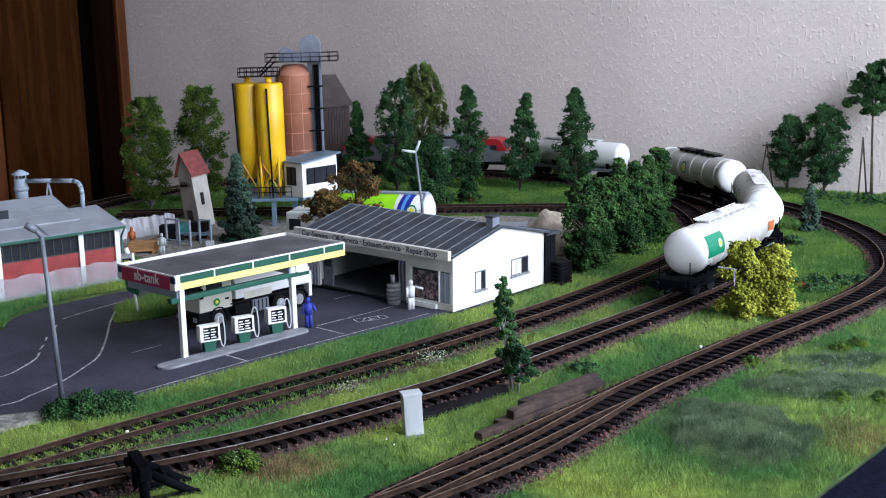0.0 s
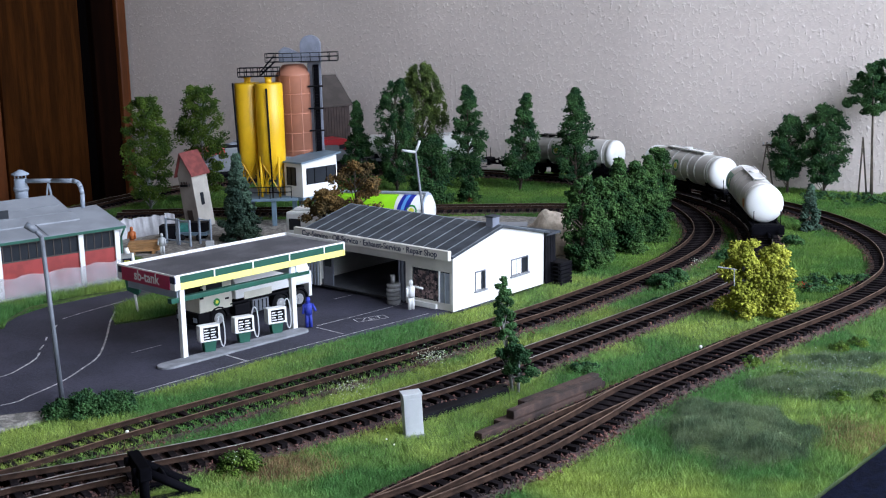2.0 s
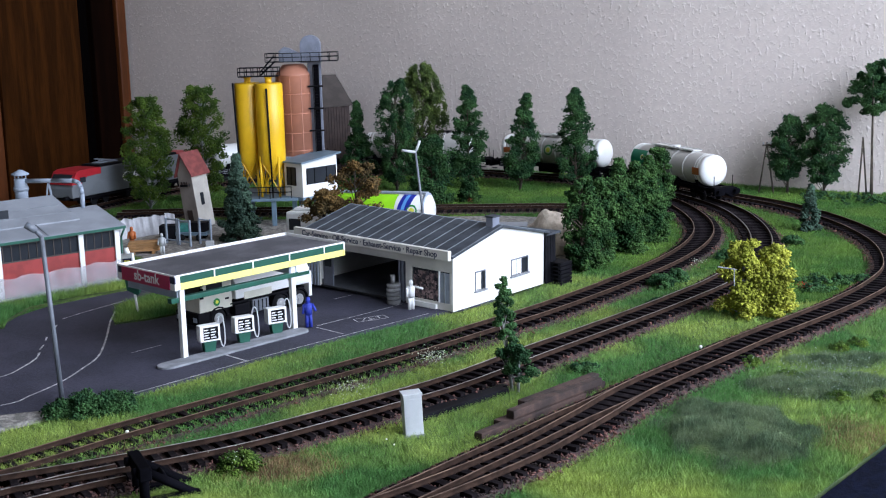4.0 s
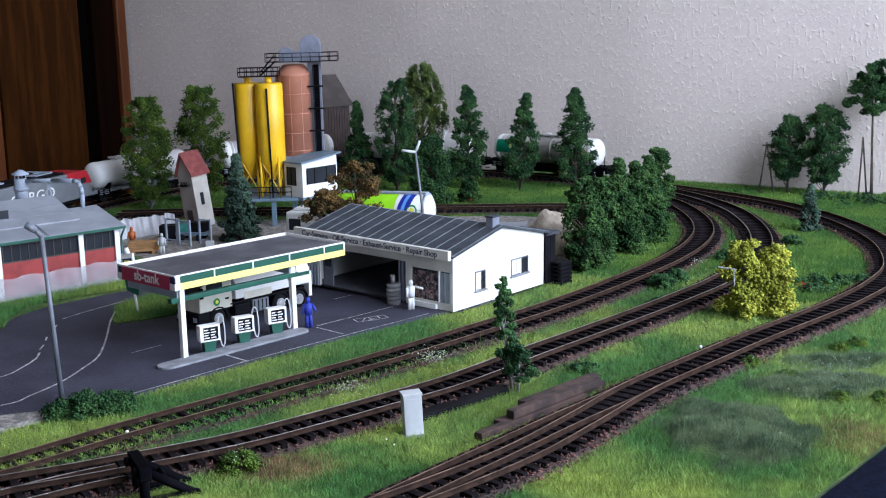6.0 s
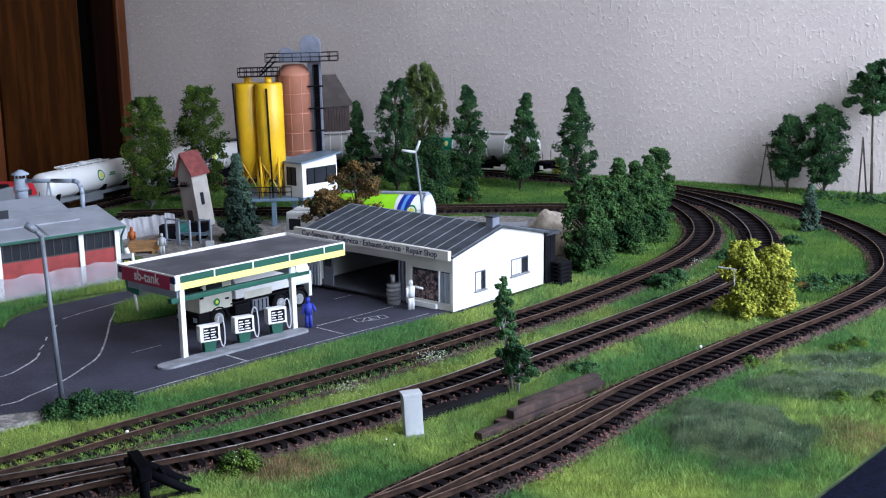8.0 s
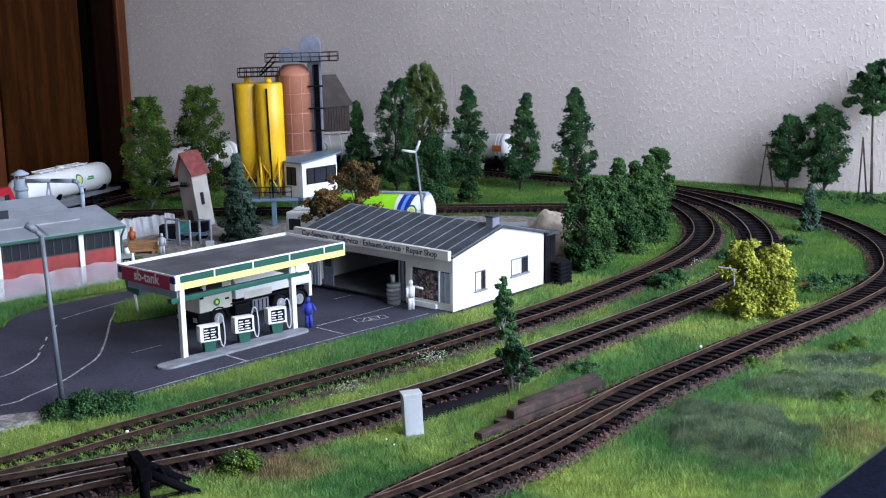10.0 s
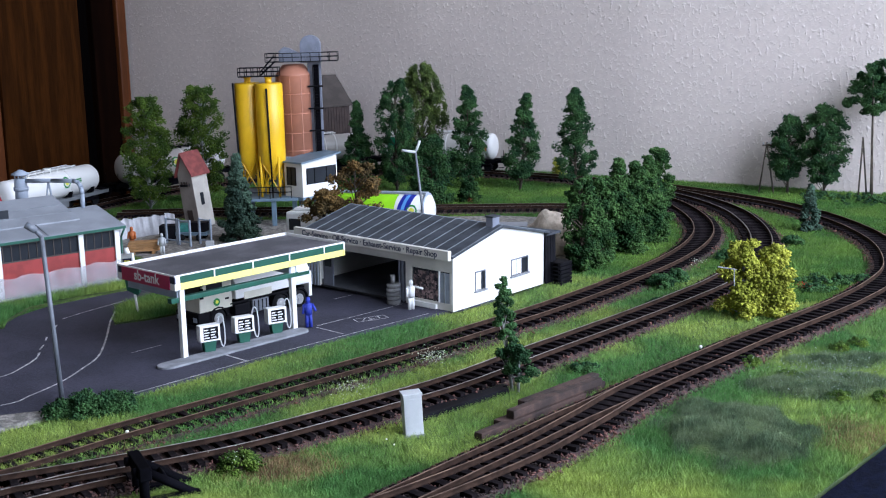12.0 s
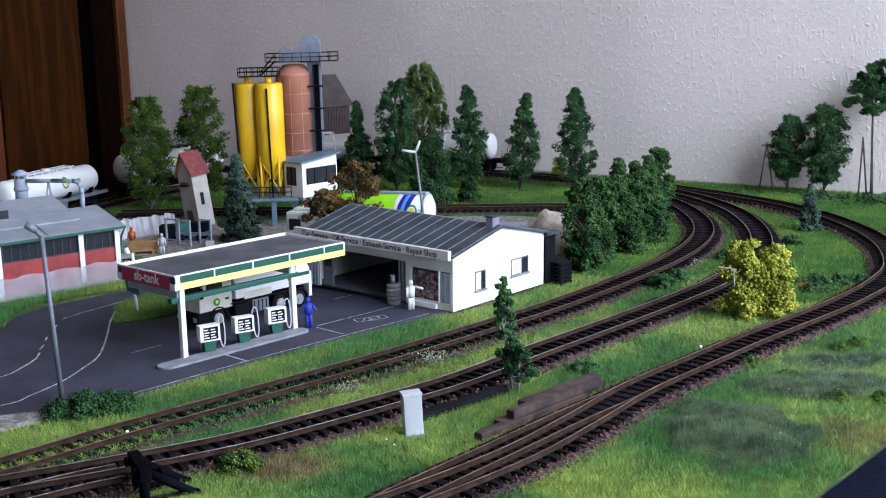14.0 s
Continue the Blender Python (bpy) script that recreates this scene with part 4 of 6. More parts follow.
def motions():
    path = PATHS["train"]
    times = [i * 0.25 for i in range(57)]
    for ob, bogies, k in TRAIN:
        half = 56 if k < 4 else 62
        mid = OFFSETS[k] + TANK_L / 2
        rows, turns = [], [[], []]
        for t in times:
            s = travel(t) + mid
            s = min(s, 1300 - (1300 - s) * 1.09)
            a, b = along(path, s - half), along(path, s + half)
            yaw = math.atan2(b[1] - a[1], b[0] - a[0])
            c = (a + b) / 2
            rows.append((t, pose(c[0] * U, c[1] * U, 0, 0, 0, math.degrees(yaw))))
            for j, sg in enumerate((-1, 1)):
                d = math.degrees(heading(path, s + sg * half) - yaw)
                turns[j].append((t, pose(sg * half * U, 0, 0, 0, 0, (d + 180) % 360 - 180)))
        walk(ob, rows)
        for bg, r in zip(bogies, turns):
            walk(bg, r)


# ---- foliage ----
TETRA = np.array([(1, 1, 1), (-1, -1, 1), (-1, 1, -1), (1, -1, -1)], float) * 0.75
TETF = np.array([(0, 1, 3), (0, 2, 1), (0, 3, 2), (1, 2, 3)])


def crumbs(rng, centres, size, flat=0.8, jitter=0.35):
    """Small crumpled leaf tufts at the given centres."""
    n = len(centres)
    s = size * rng.uniform(0.55, 1.35, (n, 1, 1))
    q = rng.normal(size=(n, 3, 3))
    q, _ = np.linalg.qr(q)
    v = np.einsum("ij,njk->nik", TETRA, q) * s * (1 + jitter * rng.normal(size=(n, 4, 1)))
    v[:, :, 2] *= flat
    v += centres[:, None, :]
    f = (np.arange(n)[:, None, None] * 4 + TETF[None]).reshape(-1, 3)
    return v.reshape(-1, 3), f


def crown_points(rng, h, w, shape, clumps, per, spread, lean=0.0, finger=1.0):
    """Points in uneven clumps inside an outline; shape gives the half width (0..1) by height (0..1)."""
    out, hubs = [], []
    for k in range(clumps):
        u = (k + rng.uniform(0, 1)) / clumps
        u = min(0.99, max(0.01, u))
        r = shape(u) * w / 2
        a = rng.uniform(0, 2 * math.pi)
        rr = r * math.sqrt(rng.uniform(0.05, 1.0)) * 0.86
        c = np.array([rr * math.cos(a) + lean * u * h, rr * math.sin(a), u * h])
        hubs.append(c)
        sp = spread * rng.uniform(0.6, 1.25) * (0.55 + 0.45 * shape(u))
        d = rng.normal(size=(per, 3))
        d /= np.linalg.norm(d, axis=1)[:, None]
        d *= sp * rng.uniform(0.3, 1.18, (per, 1))
        d *= (1 / finger, 1 / finger, 0.75 * finger ** 1.6)
        out.append(c + d)
    return np.vstack(out), hubs


def tree(name, label, x, y, h, w, shape, leaf, bark="bark", clumps=34, per=55, spread=8.0, size=1.0, base=0.12, trunk_r=1.6, seed=0, lean=0.0, limbs=True, category="tree", z=-6.5, group="", finger=1.0):
    rng = np.random.default_rng(seed)
    t = thing(name, label, category, x, y, z, group=group)
    h0 = h * base
    pts, hubs = crown_points(rng, h - h0, w, shape, int(clumps * 2.1), int(per * 1.75), spread * 0.92, lean, finger)
    pts[:, 2] += h0
    pts = pts[pts[:, 2] > 0.5]
    bm = bmesh.new()
    top = Vector((lean * h, 0, h * 0.9))
    cyl(bm, (0, 0, -1), Vector((0, 0, 0)).lerp(top, 0.5), trunk_r, trunk_r * 0.6, 8)
    cyl(bm, Vector((0, 0, 0)).lerp(top, 0.5), top, trunk_r * 0.6, trunk_r * 0.2, 6)
    if limbs:
        for c in hubs[::2]:
            e = Vector(c) + Vector((0, 0, h0))
            q = max(2.0, e.z - h * 0.16)
            cyl(bm, (lean * q, 0, q), e, trunk_r * 0.35, trunk_r * 0.12, 5)
    part("trunk", bm, bark, t)
    v, f = crumbs(rng, pts, size)
    cr_ = new("crown", raw_mesh("crown", v, f, leaf))
    cr_.parent = t
    tagged(cr_, kind="stuff")
    return t


def poplar(u):
    return 0.55 + 0.45 * math.sin(math.pi * min(1, u * 1.25 + 0.1)) if u < 0.75 else max(0.15, 1.75 * (1 - u) + 0.1)


def broad(u):
    return max(0.2, math.sin(math.pi * (0.12 + 0.8 * u)) ** 0.7)


def cone(u):
    return max(0.05, 1 - u)


def bushy(u):
    return max(0.25, math.cos(u * 1.35) ** 0.6)


def ragged(u):
    return 0.45 + 0.55 * abs(math.sin(u * 9.0)) * (1.05 - u)


def umbrella(u):
    return 0.35 if u < 0.14 else (1.0 if u < 0.52 else 0.78 - 0.5 * (u - 0.52))


# row of tall trees along the back line
tree("tree", "dark green broad model tree at the back", -51, 1440, 126, 58, broad, "leafdark", clumps=56, per=66, spread=7.2, size=0.85, base=0.1, seed=1, finger=1.25)
tree("tree", "olive green tree with finger-like twigs before the wall", -20, 1484, 140, 70, broad, "leafolive", clumps=80, per=64, spread=7, size=0.9, base=0.25, seed=101, finger=1.35)
tree("tree", "dark green slim model tree before the wall", 32, 1440, 118, 47, poplar, "leafdark", clumps=46, per=60, spread=7.5, seed=2)
tree("tree", "dark green leaning slim model tree", 90, 1425, 108, 39, poplar, "leafdark", clumps=40, per=60, spread=7.5, seed=3, lean=0.09)
tree("tree", "dark green slim model tree by the curve", 153, 1420, 113, 52, poplar, "leafdark", clumps=46, per=60, spread=7.5, seed=4)
tree("tree", "dark green pointed tree beside the silos", -96, 1470, 100, 56, cone, "leafdark", clumps=40, per=60, spread=7.5, seed=5)
tree("tree", "bushy lower dark green tree behind the tanker", -10, 1330, 72, 54, bushy, "leafdark", clumps=44, per=60, spread=8, base=0.05, seed=6)
tree("bush", "low green bush on the bank", 30, 1340, 26, 26, bushy, "leafhedge", clumps=14, per=50, spread=5.5, base=0.02, seed=7, category="bush")
tree("bush", "small yellow bush by the wall", 143, 1520, 22, 15, bushy, "leafyellow", clumps=8, per=40, spread=4.5, base=0.05, seed=8, category="bush")
# two mid green trees by the cupboard
tree("tree", "mid green foliage tree with a pale trunk", -316, 1352, 120, 58, broad, "leafmid", "birch", clumps=70, per=64, spread=8, size=0.9, base=0.09, seed=9)
tree("tree", "mid green tall foliage tree with a pale trunk", -264, 1392, 128, 62, broad, "leafmid", "birch", clumps=70, per=64, spread=8, size=0.9, base=0.09, seed=10)
tree("spruce", "dark blue-green model spruce beside the yard", -186, 1139, 80, 48, cone, "needle", clumps=90, per=42, spread=5.0, size=1.2, base=0.03, seed=11, category="tree")
tree("shrub", "reddish brown autumn shrub behind the garage", -72, 1040, 82, 64, broad, "leafbrown", clumps=34, per=50, spread=6.5, base=0.06, seed=12, category="bush")
tree("shrub", "reddish brown low autumn shrub", -97, 1034, 60, 46, broad, "leafbrown", clumps=30, per=50, spread=6, base=0.05, seed=13, category="bush")
# hedge of bushy trees inside the curve
for i, (hx, hy, hh, hw) in enumerate([(109, 968, 74, 32), (120, 988, 52, 36), (130, 1012, 66, 32), (150, 1050, 78, 32), (168, 1080, 70, 30), (184, 1112, 72, 28), (198, 1136, 76, 30), (124, 990, 40, 26), (156, 1040, 44, 28), (186, 1090, 42, 26)]):
    tree("hedge_tree", "dense dark green hedge tree inside the curve", hx, hy, hh, hw, bushy if i > 6 else (broad, poplar)[i % 2], "leafhedge", clumps=46, per=46, spread=5.2, base=0.03, seed=20 + i, group="hedge trees")
# trees on the bank before the wall
tree("tree", "dark green tree with bare stem near the wall", 374, 1346, 82, 44, broad, "leafdark", clumps=50, per=64, spread=6.8, size=0.85, base=0.2, seed=40)
tree("tree", "dark green twin-stemmed tree near the wall", 407, 1325, 94, 58, broad, "leafdark", clumps=70, per=66, spread=7.2, size=0.85, base=0.16, seed=41)
tree("pine", "tall pine with bare trunk and flat crown", 448, 1296, 141, 66, umbrella, "leafdark", clumps=30, per=120, spread=6.6, size=0.9, base=0.63, seed=42, trunk_r=2.0, lean=-0.02, limbs=False)
tree("pine", "small dark conifer beside the outer curve", 331, 1116, 42, 22, cone, "needle", clumps=26, per=36, spread=4, size=1.1, base=0.04, seed=43)
# yellow green bush in the foreground
yellow_bush = tree("bush", "bright yellow-green foam bush between the tracks", 198, 812, 50, 34, bushy, "leafyellow", "birch", clumps=30, per=60, spread=6, size=1.1, base=0.06, seed=44, category="bush")
tree("bush", "bright yellow-green low foam bush", 219, 815, 46, 30, bushy, "leafyellow", "birch", clumps=26, per=60, spread=6, size=1.1, base=0.06, seed=45, category="bush")
cpart("twig", (-19, -8, 36), (-6, -7, 33.5), 0.5, "birch", yellow_bush, "bare white twig", n=6)
cpart("twig", (-9, -13, 24), (-9, -12, 35), 0.4, "birch", yellow_bush, n=6)
# thin little tree between the tracks
tree("sapling", "sparse dark green sapling with thin stem", 36, 664, 62, 20, ragged, "leafdark", "birch", clumps=22, per=44, spread=3.0, size=0.75, base=0.22, seed=46, trunk_r=1.0, lean=-0.11)
tree("sapling", "low sparse dark green sapling", 39, 660, 26, 26, ragged, "leafdark", "birch", clumps=14, per=44, spread=3.4, size=0.75, base=0.3, seed=47, trunk_r=0.9, lean=0.05)
for i, (bx, by, bw, bh) in enumerate([(-192, 641, 28, 10), (-178, 647, 24, 8), (-205, 637, 16, 7)]):
    tree("bush", "low dark green bush at the lamp foot", bx, by, bh, bw, bushy, "leafdark", clumps=22, per=36, spread=4.6, size=0.8, base=0.02, seed=50 + i, category="bush", limbs=False)
for i, (bx, by, bw, bh) in enumerate([(160, 906, 26, 9), (175, 925, 20, 8), (282, 906, 64, 2.5), (230, 1000, 18, 7), (80, 700, 22, 1.5), (150, 855, 16, 2), (300, 1060, 24, 6), (268, 884, 30, 2.5), (312, 908, 34, 2.5), (440, 1280, 90, 5), (400, 1310, 60, 4)]):
    tree("undergrowth", "low dark green undergrowth between the tracks", bx, by, bh, bw, bushy, "leafdark", clumps=22, per=40, spread=2.6, size=0.8, base=0.02, seed=60 + i, category="undergrowth", limbs=False)


def blossom(x, y, w, n, material, label, seed, zmax=3.0, size=0.28):
    rng = np.random.default_rng(seed)
    p = np.c_[rng.normal(x, w / 3, n), rng.normal(y, w / 3, n), rng.uniform(-4, zmax, n)]
    v, f = crumbs(rng, p, size, 0.7)
    tagged(new("blossom", raw_mesh("blossom", v, f, material)), label, "flowers", kind="stuff")


blossom(-8, 718, 22, 260, "flower", "small white blossoms in the grass", 1, 1)
blossom(-53, 661, 18, 140, "flower", "white blossoms on a low plant", 2, 1)
blossom(-96, 549, 16, 26, "flower", "white blossoms on a green tuft", 3, 5)
blossom(201, 973, 10, 40, "flower", "pale blossoms by the curve", 4, 1)
blossom(258, 882, 8, 60, "redflower", "red blossoms among dark leaves", 5, 1)
blossom(-208, 908, 13, 170, "redflower", "red flower bed on the verge", 6, 4)
blossom(212, 668, 62, 900, "seedhead", "tiny pale seed heads over the meadow patch", 9, -0.5, 0.2)
blossom(31, 1327, 6, 20, "redflower", "red blossoms under the bank bush", 7, 0)
blossom(262, 1360, 6, 14, "redflower", "red blossoms by the far curve", 8, -2)
tree("tuft", "leafy green tuft with white blossoms", -96, 551, 7, 26, bushy, "leafmid", clumps=20, per=26, spread=3.6, size=0.6, base=0.02, seed=80, category="plant", limbs=False)


# ---- silo plant ----
def silo_plant():
    s = thing("silo_plant", "model silo plant with yellow and brown silos on a steel platform", "silo")
    PZ = 22.0
    bpart("platform", (-198, -140, 1212, 1290, PZ - 3, PZ), "steel", s, "blue-grey steel platform", bevel=0.4)
    for lx, ly in ((-164, 1216), (-145, 1228), (-195, 1240), (-145, 1286), (-195, 1286)):
        bpart("column", (lx - 2.2, lx + 2.2, ly - 2.2, ly + 2.2, -6, PZ - 3), "steel", s, bevel=0.3)
    for sx, sy, r in ((-188, 1246, 13.0), (-165.5, 1232, 13.4)):
        bm = bmesh.new()
        revolve(bm, [(132.6, 0.5), (132.6, r - 1.2), (131.2, r), (57, r), (41, 3.0), (38, 3.0)][::-1], "Z", 36, (sx, sy, 0))
        silo = part("yellow_silo", bm, "yellow", s, "yellow cylindrical silo with conical foot")
        cpart("lid", (sx, sy, 132.6), (sx, sy, 137), 3.2, "yellow", silo, n=16)
        cpart("lid_cap", (sx, sy, 137), (sx, sy, 138.5), 4.2, "yellow", silo, n=16)
        for a in range(4):
            ang = radians(35 + 90 * a)
            ax, ay = sx + (r - 0.5) * math.cos(ang), sy + (r - 0.5) * math.sin(ang)
            ang2 = radians(125 + 90 * a)
            bx, by = sx + (r - 0.5) * math.cos(ang2), sy + (r - 0.5) * math.sin(ang2)
            cpart("leg", (ax, ay, PZ), (ax, ay, 62), 1.2, "yellow", silo, n=8)
            cpart("brace", (ax, ay, PZ + 5), (bx, by, 58), 0.6, "yellow", silo, n=6)
            cpart("brace", (bx, by, PZ + 5), (ax, ay, 58), 0.6, "yellow", silo, n=6)
    # brown silo with ribs
    bx, by, r = -144.8, 1268, 17.8
    bm = bmesh.new()
    revolve(bm, [(58, r), (137.4, r), (137.8, r + 0.3), (138.6, r + 0.3), (139, r), (148, r * 0.62), (148.6, r * 0.5), (148.8, 0.5)], "Z", 40, (bx, by, 0))
    br = part("brown_silo", bm, "silobrown", s, "red-brown ribbed silo")
    for z in (63, 80.5, 99.7, 119):
        bm = bmesh.new()
        revolve(bm, [(z, r), (z, r + 0.35), (z + 0.8, r + 0.35), (z + 0.8, r)], "Z", 40, (bx, by, 0))
        part("hoop", bm, "silobrown", br)
    for k in range(10):
        a = 2 * math.pi * (k + 0.3) / 10
        bpart("rib", (r - 0.2, r + 0.4, -0.35, 0.35, 58, 137.4), "silobrown", br, m=mm(bx, by, 0, 0, 0, math.degrees(a)))
    bpart("silo_base", (bx - 20, bx + 20, by - 20, by + 20, PZ, 58), "steellight", s, "grey base block under the brown silo", bevel=0.4)
    # elevator leg and head
    bpart("elevator", (-130, -117, 1262, 1270, -6, 150), "elevator", s, "grey bucket elevator", bevel=0.3)
    lad = bpart("ladder_back", (-124, -119, 1259, 1261.6, -6, 148), "tar", s, "black caged ladder")
    for k in range(50):
        bpart("rung", (-124.4, -118.6, 1256.4, 1257, 2 + k * 2.9, 2.6 + k * 2.9), "black", lad)
    for dx in (-124.4, -118.6):
        bpart("ladder_rail", (dx - 0.3, dx + 0.3, 1256.2, 1257.2, -2, 148), "black", lad)
    for z in (60, 82, 104, 126):
        bpart("clamp", (-130, -115, 1256, 1258, z, z + 1.6), "black", s)
    bm = bmesh.new()
    prism(bm, [(-136, 150), (-116, 150), (-116, 167.5)] + [(-126 + 10 * math.cos(a), 167.5 + 9.5 * math.sin(a)) for a in np.linspace(0.15, math.pi - 0.15, 12)] + [(-136, 167.5)], "Y", 1255, 1267)
    hd = part("elevator_head", bm, "elevator", s, "grey rounded elevator head", bevel=0.4)
    cpart("hub", (-122, 1254.8, 164), (-122, 1253.4, 164), 2.4, "elevator", hd)
    bm = bmesh.new()
    prism(bm, [(-157, 152), (-130, 150.5), (-116, 150.5), (-116, 157), (-134, 158), (-147, 165), (-152, 166), (-157, 162)], "Y", 1253, 1262)
    part("chute", bm, "elevator", s, "grey sloping chute", bevel=0.4)
    # walkways with railings
    for nm, x0, x1, yy, z, xs in (("walkway_low", -194, -155, 1226, 139.5, 7), ("walkway_high", -170, -99, 1250, 152, 9)):
        wk = bpart(nm, (x0, x1, yy, yy + 14, z - 0.8, z), "black", s, "black steel walkway")
        for z2 in (z + 4, z + 8):
            for y2 in (yy, yy + 14):
                bpart("rail", (x0, x1, y2 - 0.3, y2 + 0.3, z2 - 0.35, z2 + 0.35), "black", wk)
            for x2 in (x0, x1):
                bpart("rail", (x2 - 0.3, x2 + 0.3, yy, yy + 14, z2 - 0.35, z2 + 0.35), "black", wk)
        for k in range(xs):
            xx = x0 + (x1 - x0) * k / (xs - 1)
            for y2 in (yy, yy + 14):
                bpart("post", (xx - 0.35, xx + 0.35, y2 - 0.35, y2 + 0.35, z, z + 8.2), "black", wk)
    for y2 in (1236, 1246):
        cpart("stair_rail", (-174, y2, 143), (-160, y2, 158), 0.4, "black", s, n=6)
        cpart("stair_string", (-174, y2, 139.5), (-160, y2, 152), 0.6, "black", s, n=6)
    for k in range(6):
        bpart("stair_tread", (-173.5 + k * 2.3, -171.5 + k * 2.3, 1236, 1246, 141 + k * 2.0, 141.4 + k * 2.0), "black", s)
    cpart("downpipe", (-201, 1236, 133), (-197, 1238, -6), 1.0, "black", s, "black pipe", n=8)
    cpart("downpipe", (-166, 1217.5, 128), (-164.5, 1217.5, PZ), 0.9, "black", s, n=8)
    # platform railing
    for z2 in (PZ + 6, PZ + 11):
        bpart("platform_rail", (-198, -146, 1211.6, 1212.4, z2 - 0.4, z2 + 0.4), "black", s)
    for k in range(6):
        xx = -198 + k * 10.4
        bpart("railing_post", (xx - 0.4, xx + 0.4, 1211.6, 1212.4, PZ, PZ + 11.4), "black", s)
    # control cabin
    cab = new("control_cabin")
    cab.parent = s
    cab.matrix_world = pose(-0.1345, 1.212, PZ * U, 0, 0, -42)
    bm = bmesh.new()
    prism(bm, [(0, 0), (46, 0), (46, 38), (0, 33)], "X", -26, 0)
    part("cabin_wall", bm, "whitewall", cab, "white cabin wall")
    bpart("cabin_window", (0.05, 0.4, 5, 44, 12, 28), "darkglass", cab, "dark window band")
    bpart("cabin_window", (-22, -9, -0.4, -0.05, 11, 29), "darkglass", cab)
    for y in (5, 15, 31, 43.4):
        bpart("mullion", (0.42, 0.9, y, y + 0.8, 12, 28), "black", cab)
    for x in (-22, -16, -9.6):
        bpart("mullion", (x, x + 0.8, -0.9, -0.42, 11, 29), "black", cab)
    bm = bmesh.new()
    prism(bm, [(-4, 33.1), (49, 39), (49, 40.6), (-4, 34.7)], "X", -30, 4)
    part("cabin_roof", bm, "steel", cab, "blue-grey sloping roof", bevel=0.2)
    bpart("cabin_floor", (-27, 1, -1, 47, -3, -0.05), "steel", cab)
    for cx_, cy_ in ((-3, 40), (-24, 40)):
        bpart("column", (cx_ - 2, cx_ + 2, cy_ - 2, cy_ + 2, -28, -3), "steel", cab)
    return s


silo_plant()
bh = thing("brown_house", "dark brown boarded building with grey pitched roof near the wall", "building", -117.5, 1650, -7, 36.9)
bpart("boarded_wall", (-62, 0, 0, 70, 0, 85), "brownhouse", bh, "dark brown board wall")
for k in range(15):
    bpart("board", (-61.5 + k * 4.1, -57.9 + k * 4.1, -0.7, -0.1, 0, 84), "brownhouse", bh)
bm = bmesh.new()
prism(bm, [(-4, 84.5), (35, 121), (74, 84.5), (74, 87.5), (35, 124), (-4, 87.5)], "X", -65, 3)
part("roof", bm, "roofbrown", bh, "grey-brown pitched roof")
bm = bmesh.new()
prism(bm, [(0, 85), (70, 85), (35, 119.5)], "X", -62, 0)
part("gable", bm, "brownhouse", bh)

# ---- transformer tower ----
tw = thing("transformer_tower", "narrow pale transformer tower with a red tiled roof", "tower", -237, 1216, -6, -36, ry=-5, rx=3.7)
TW, TD, TH_ = 20.0, 20.0, 54.0
bm = bmesh.new()
prism(bm, [(0, 0), (-TW, 0), (-TW + 0.6, TH_), (-TW / 2, TH_ + 19), (-0.6, TH_)], "Y", 0, TD)
part("shaft", bm, "towerwall", tw)
bm = bmesh.new()
prism(bm, [(-0.1, 0), (-TW + 0.1, 0), (-TW + 0.7, TH_), (-TW / 2, TH_ + 18.5), (-0.7, TH_)], "Y", -0.3, -0.05)
part("front_render", bm, "towerside", tw, "brownish rendered gable side")
for xa in (-TW - 2.2, 2.2):
    bm = bmesh.new()
    prism(bm, [(xa, TH_ - 3), (-TW / 2, TH_ + 19.6), (-TW / 2, TH_ + 21.2), (xa, TH_ - 1.4)], "Y", -2.5, TD + 2.5)
    part("roof_slope", bm, "rooftile", tw, "dull red roof slope")
bpart("window", (-0.2, 0.3, 7, 11, 22, 34), "darkglass", tw)
bpart("door", (-14, -7, -0.8, -0.35, 0, 18), "brownhouse", tw)
bpart("bracket", (-15, -4, -3.5, -0.35, 42, 44), "black", tw, "dark insulator bracket")
for k in range(3):
    cpart("insulator", (-13 + k * 4, -2.6, 44), (-13 + k * 4, -2.6, 47), 0.9, "brownhouse", tw, n=8)


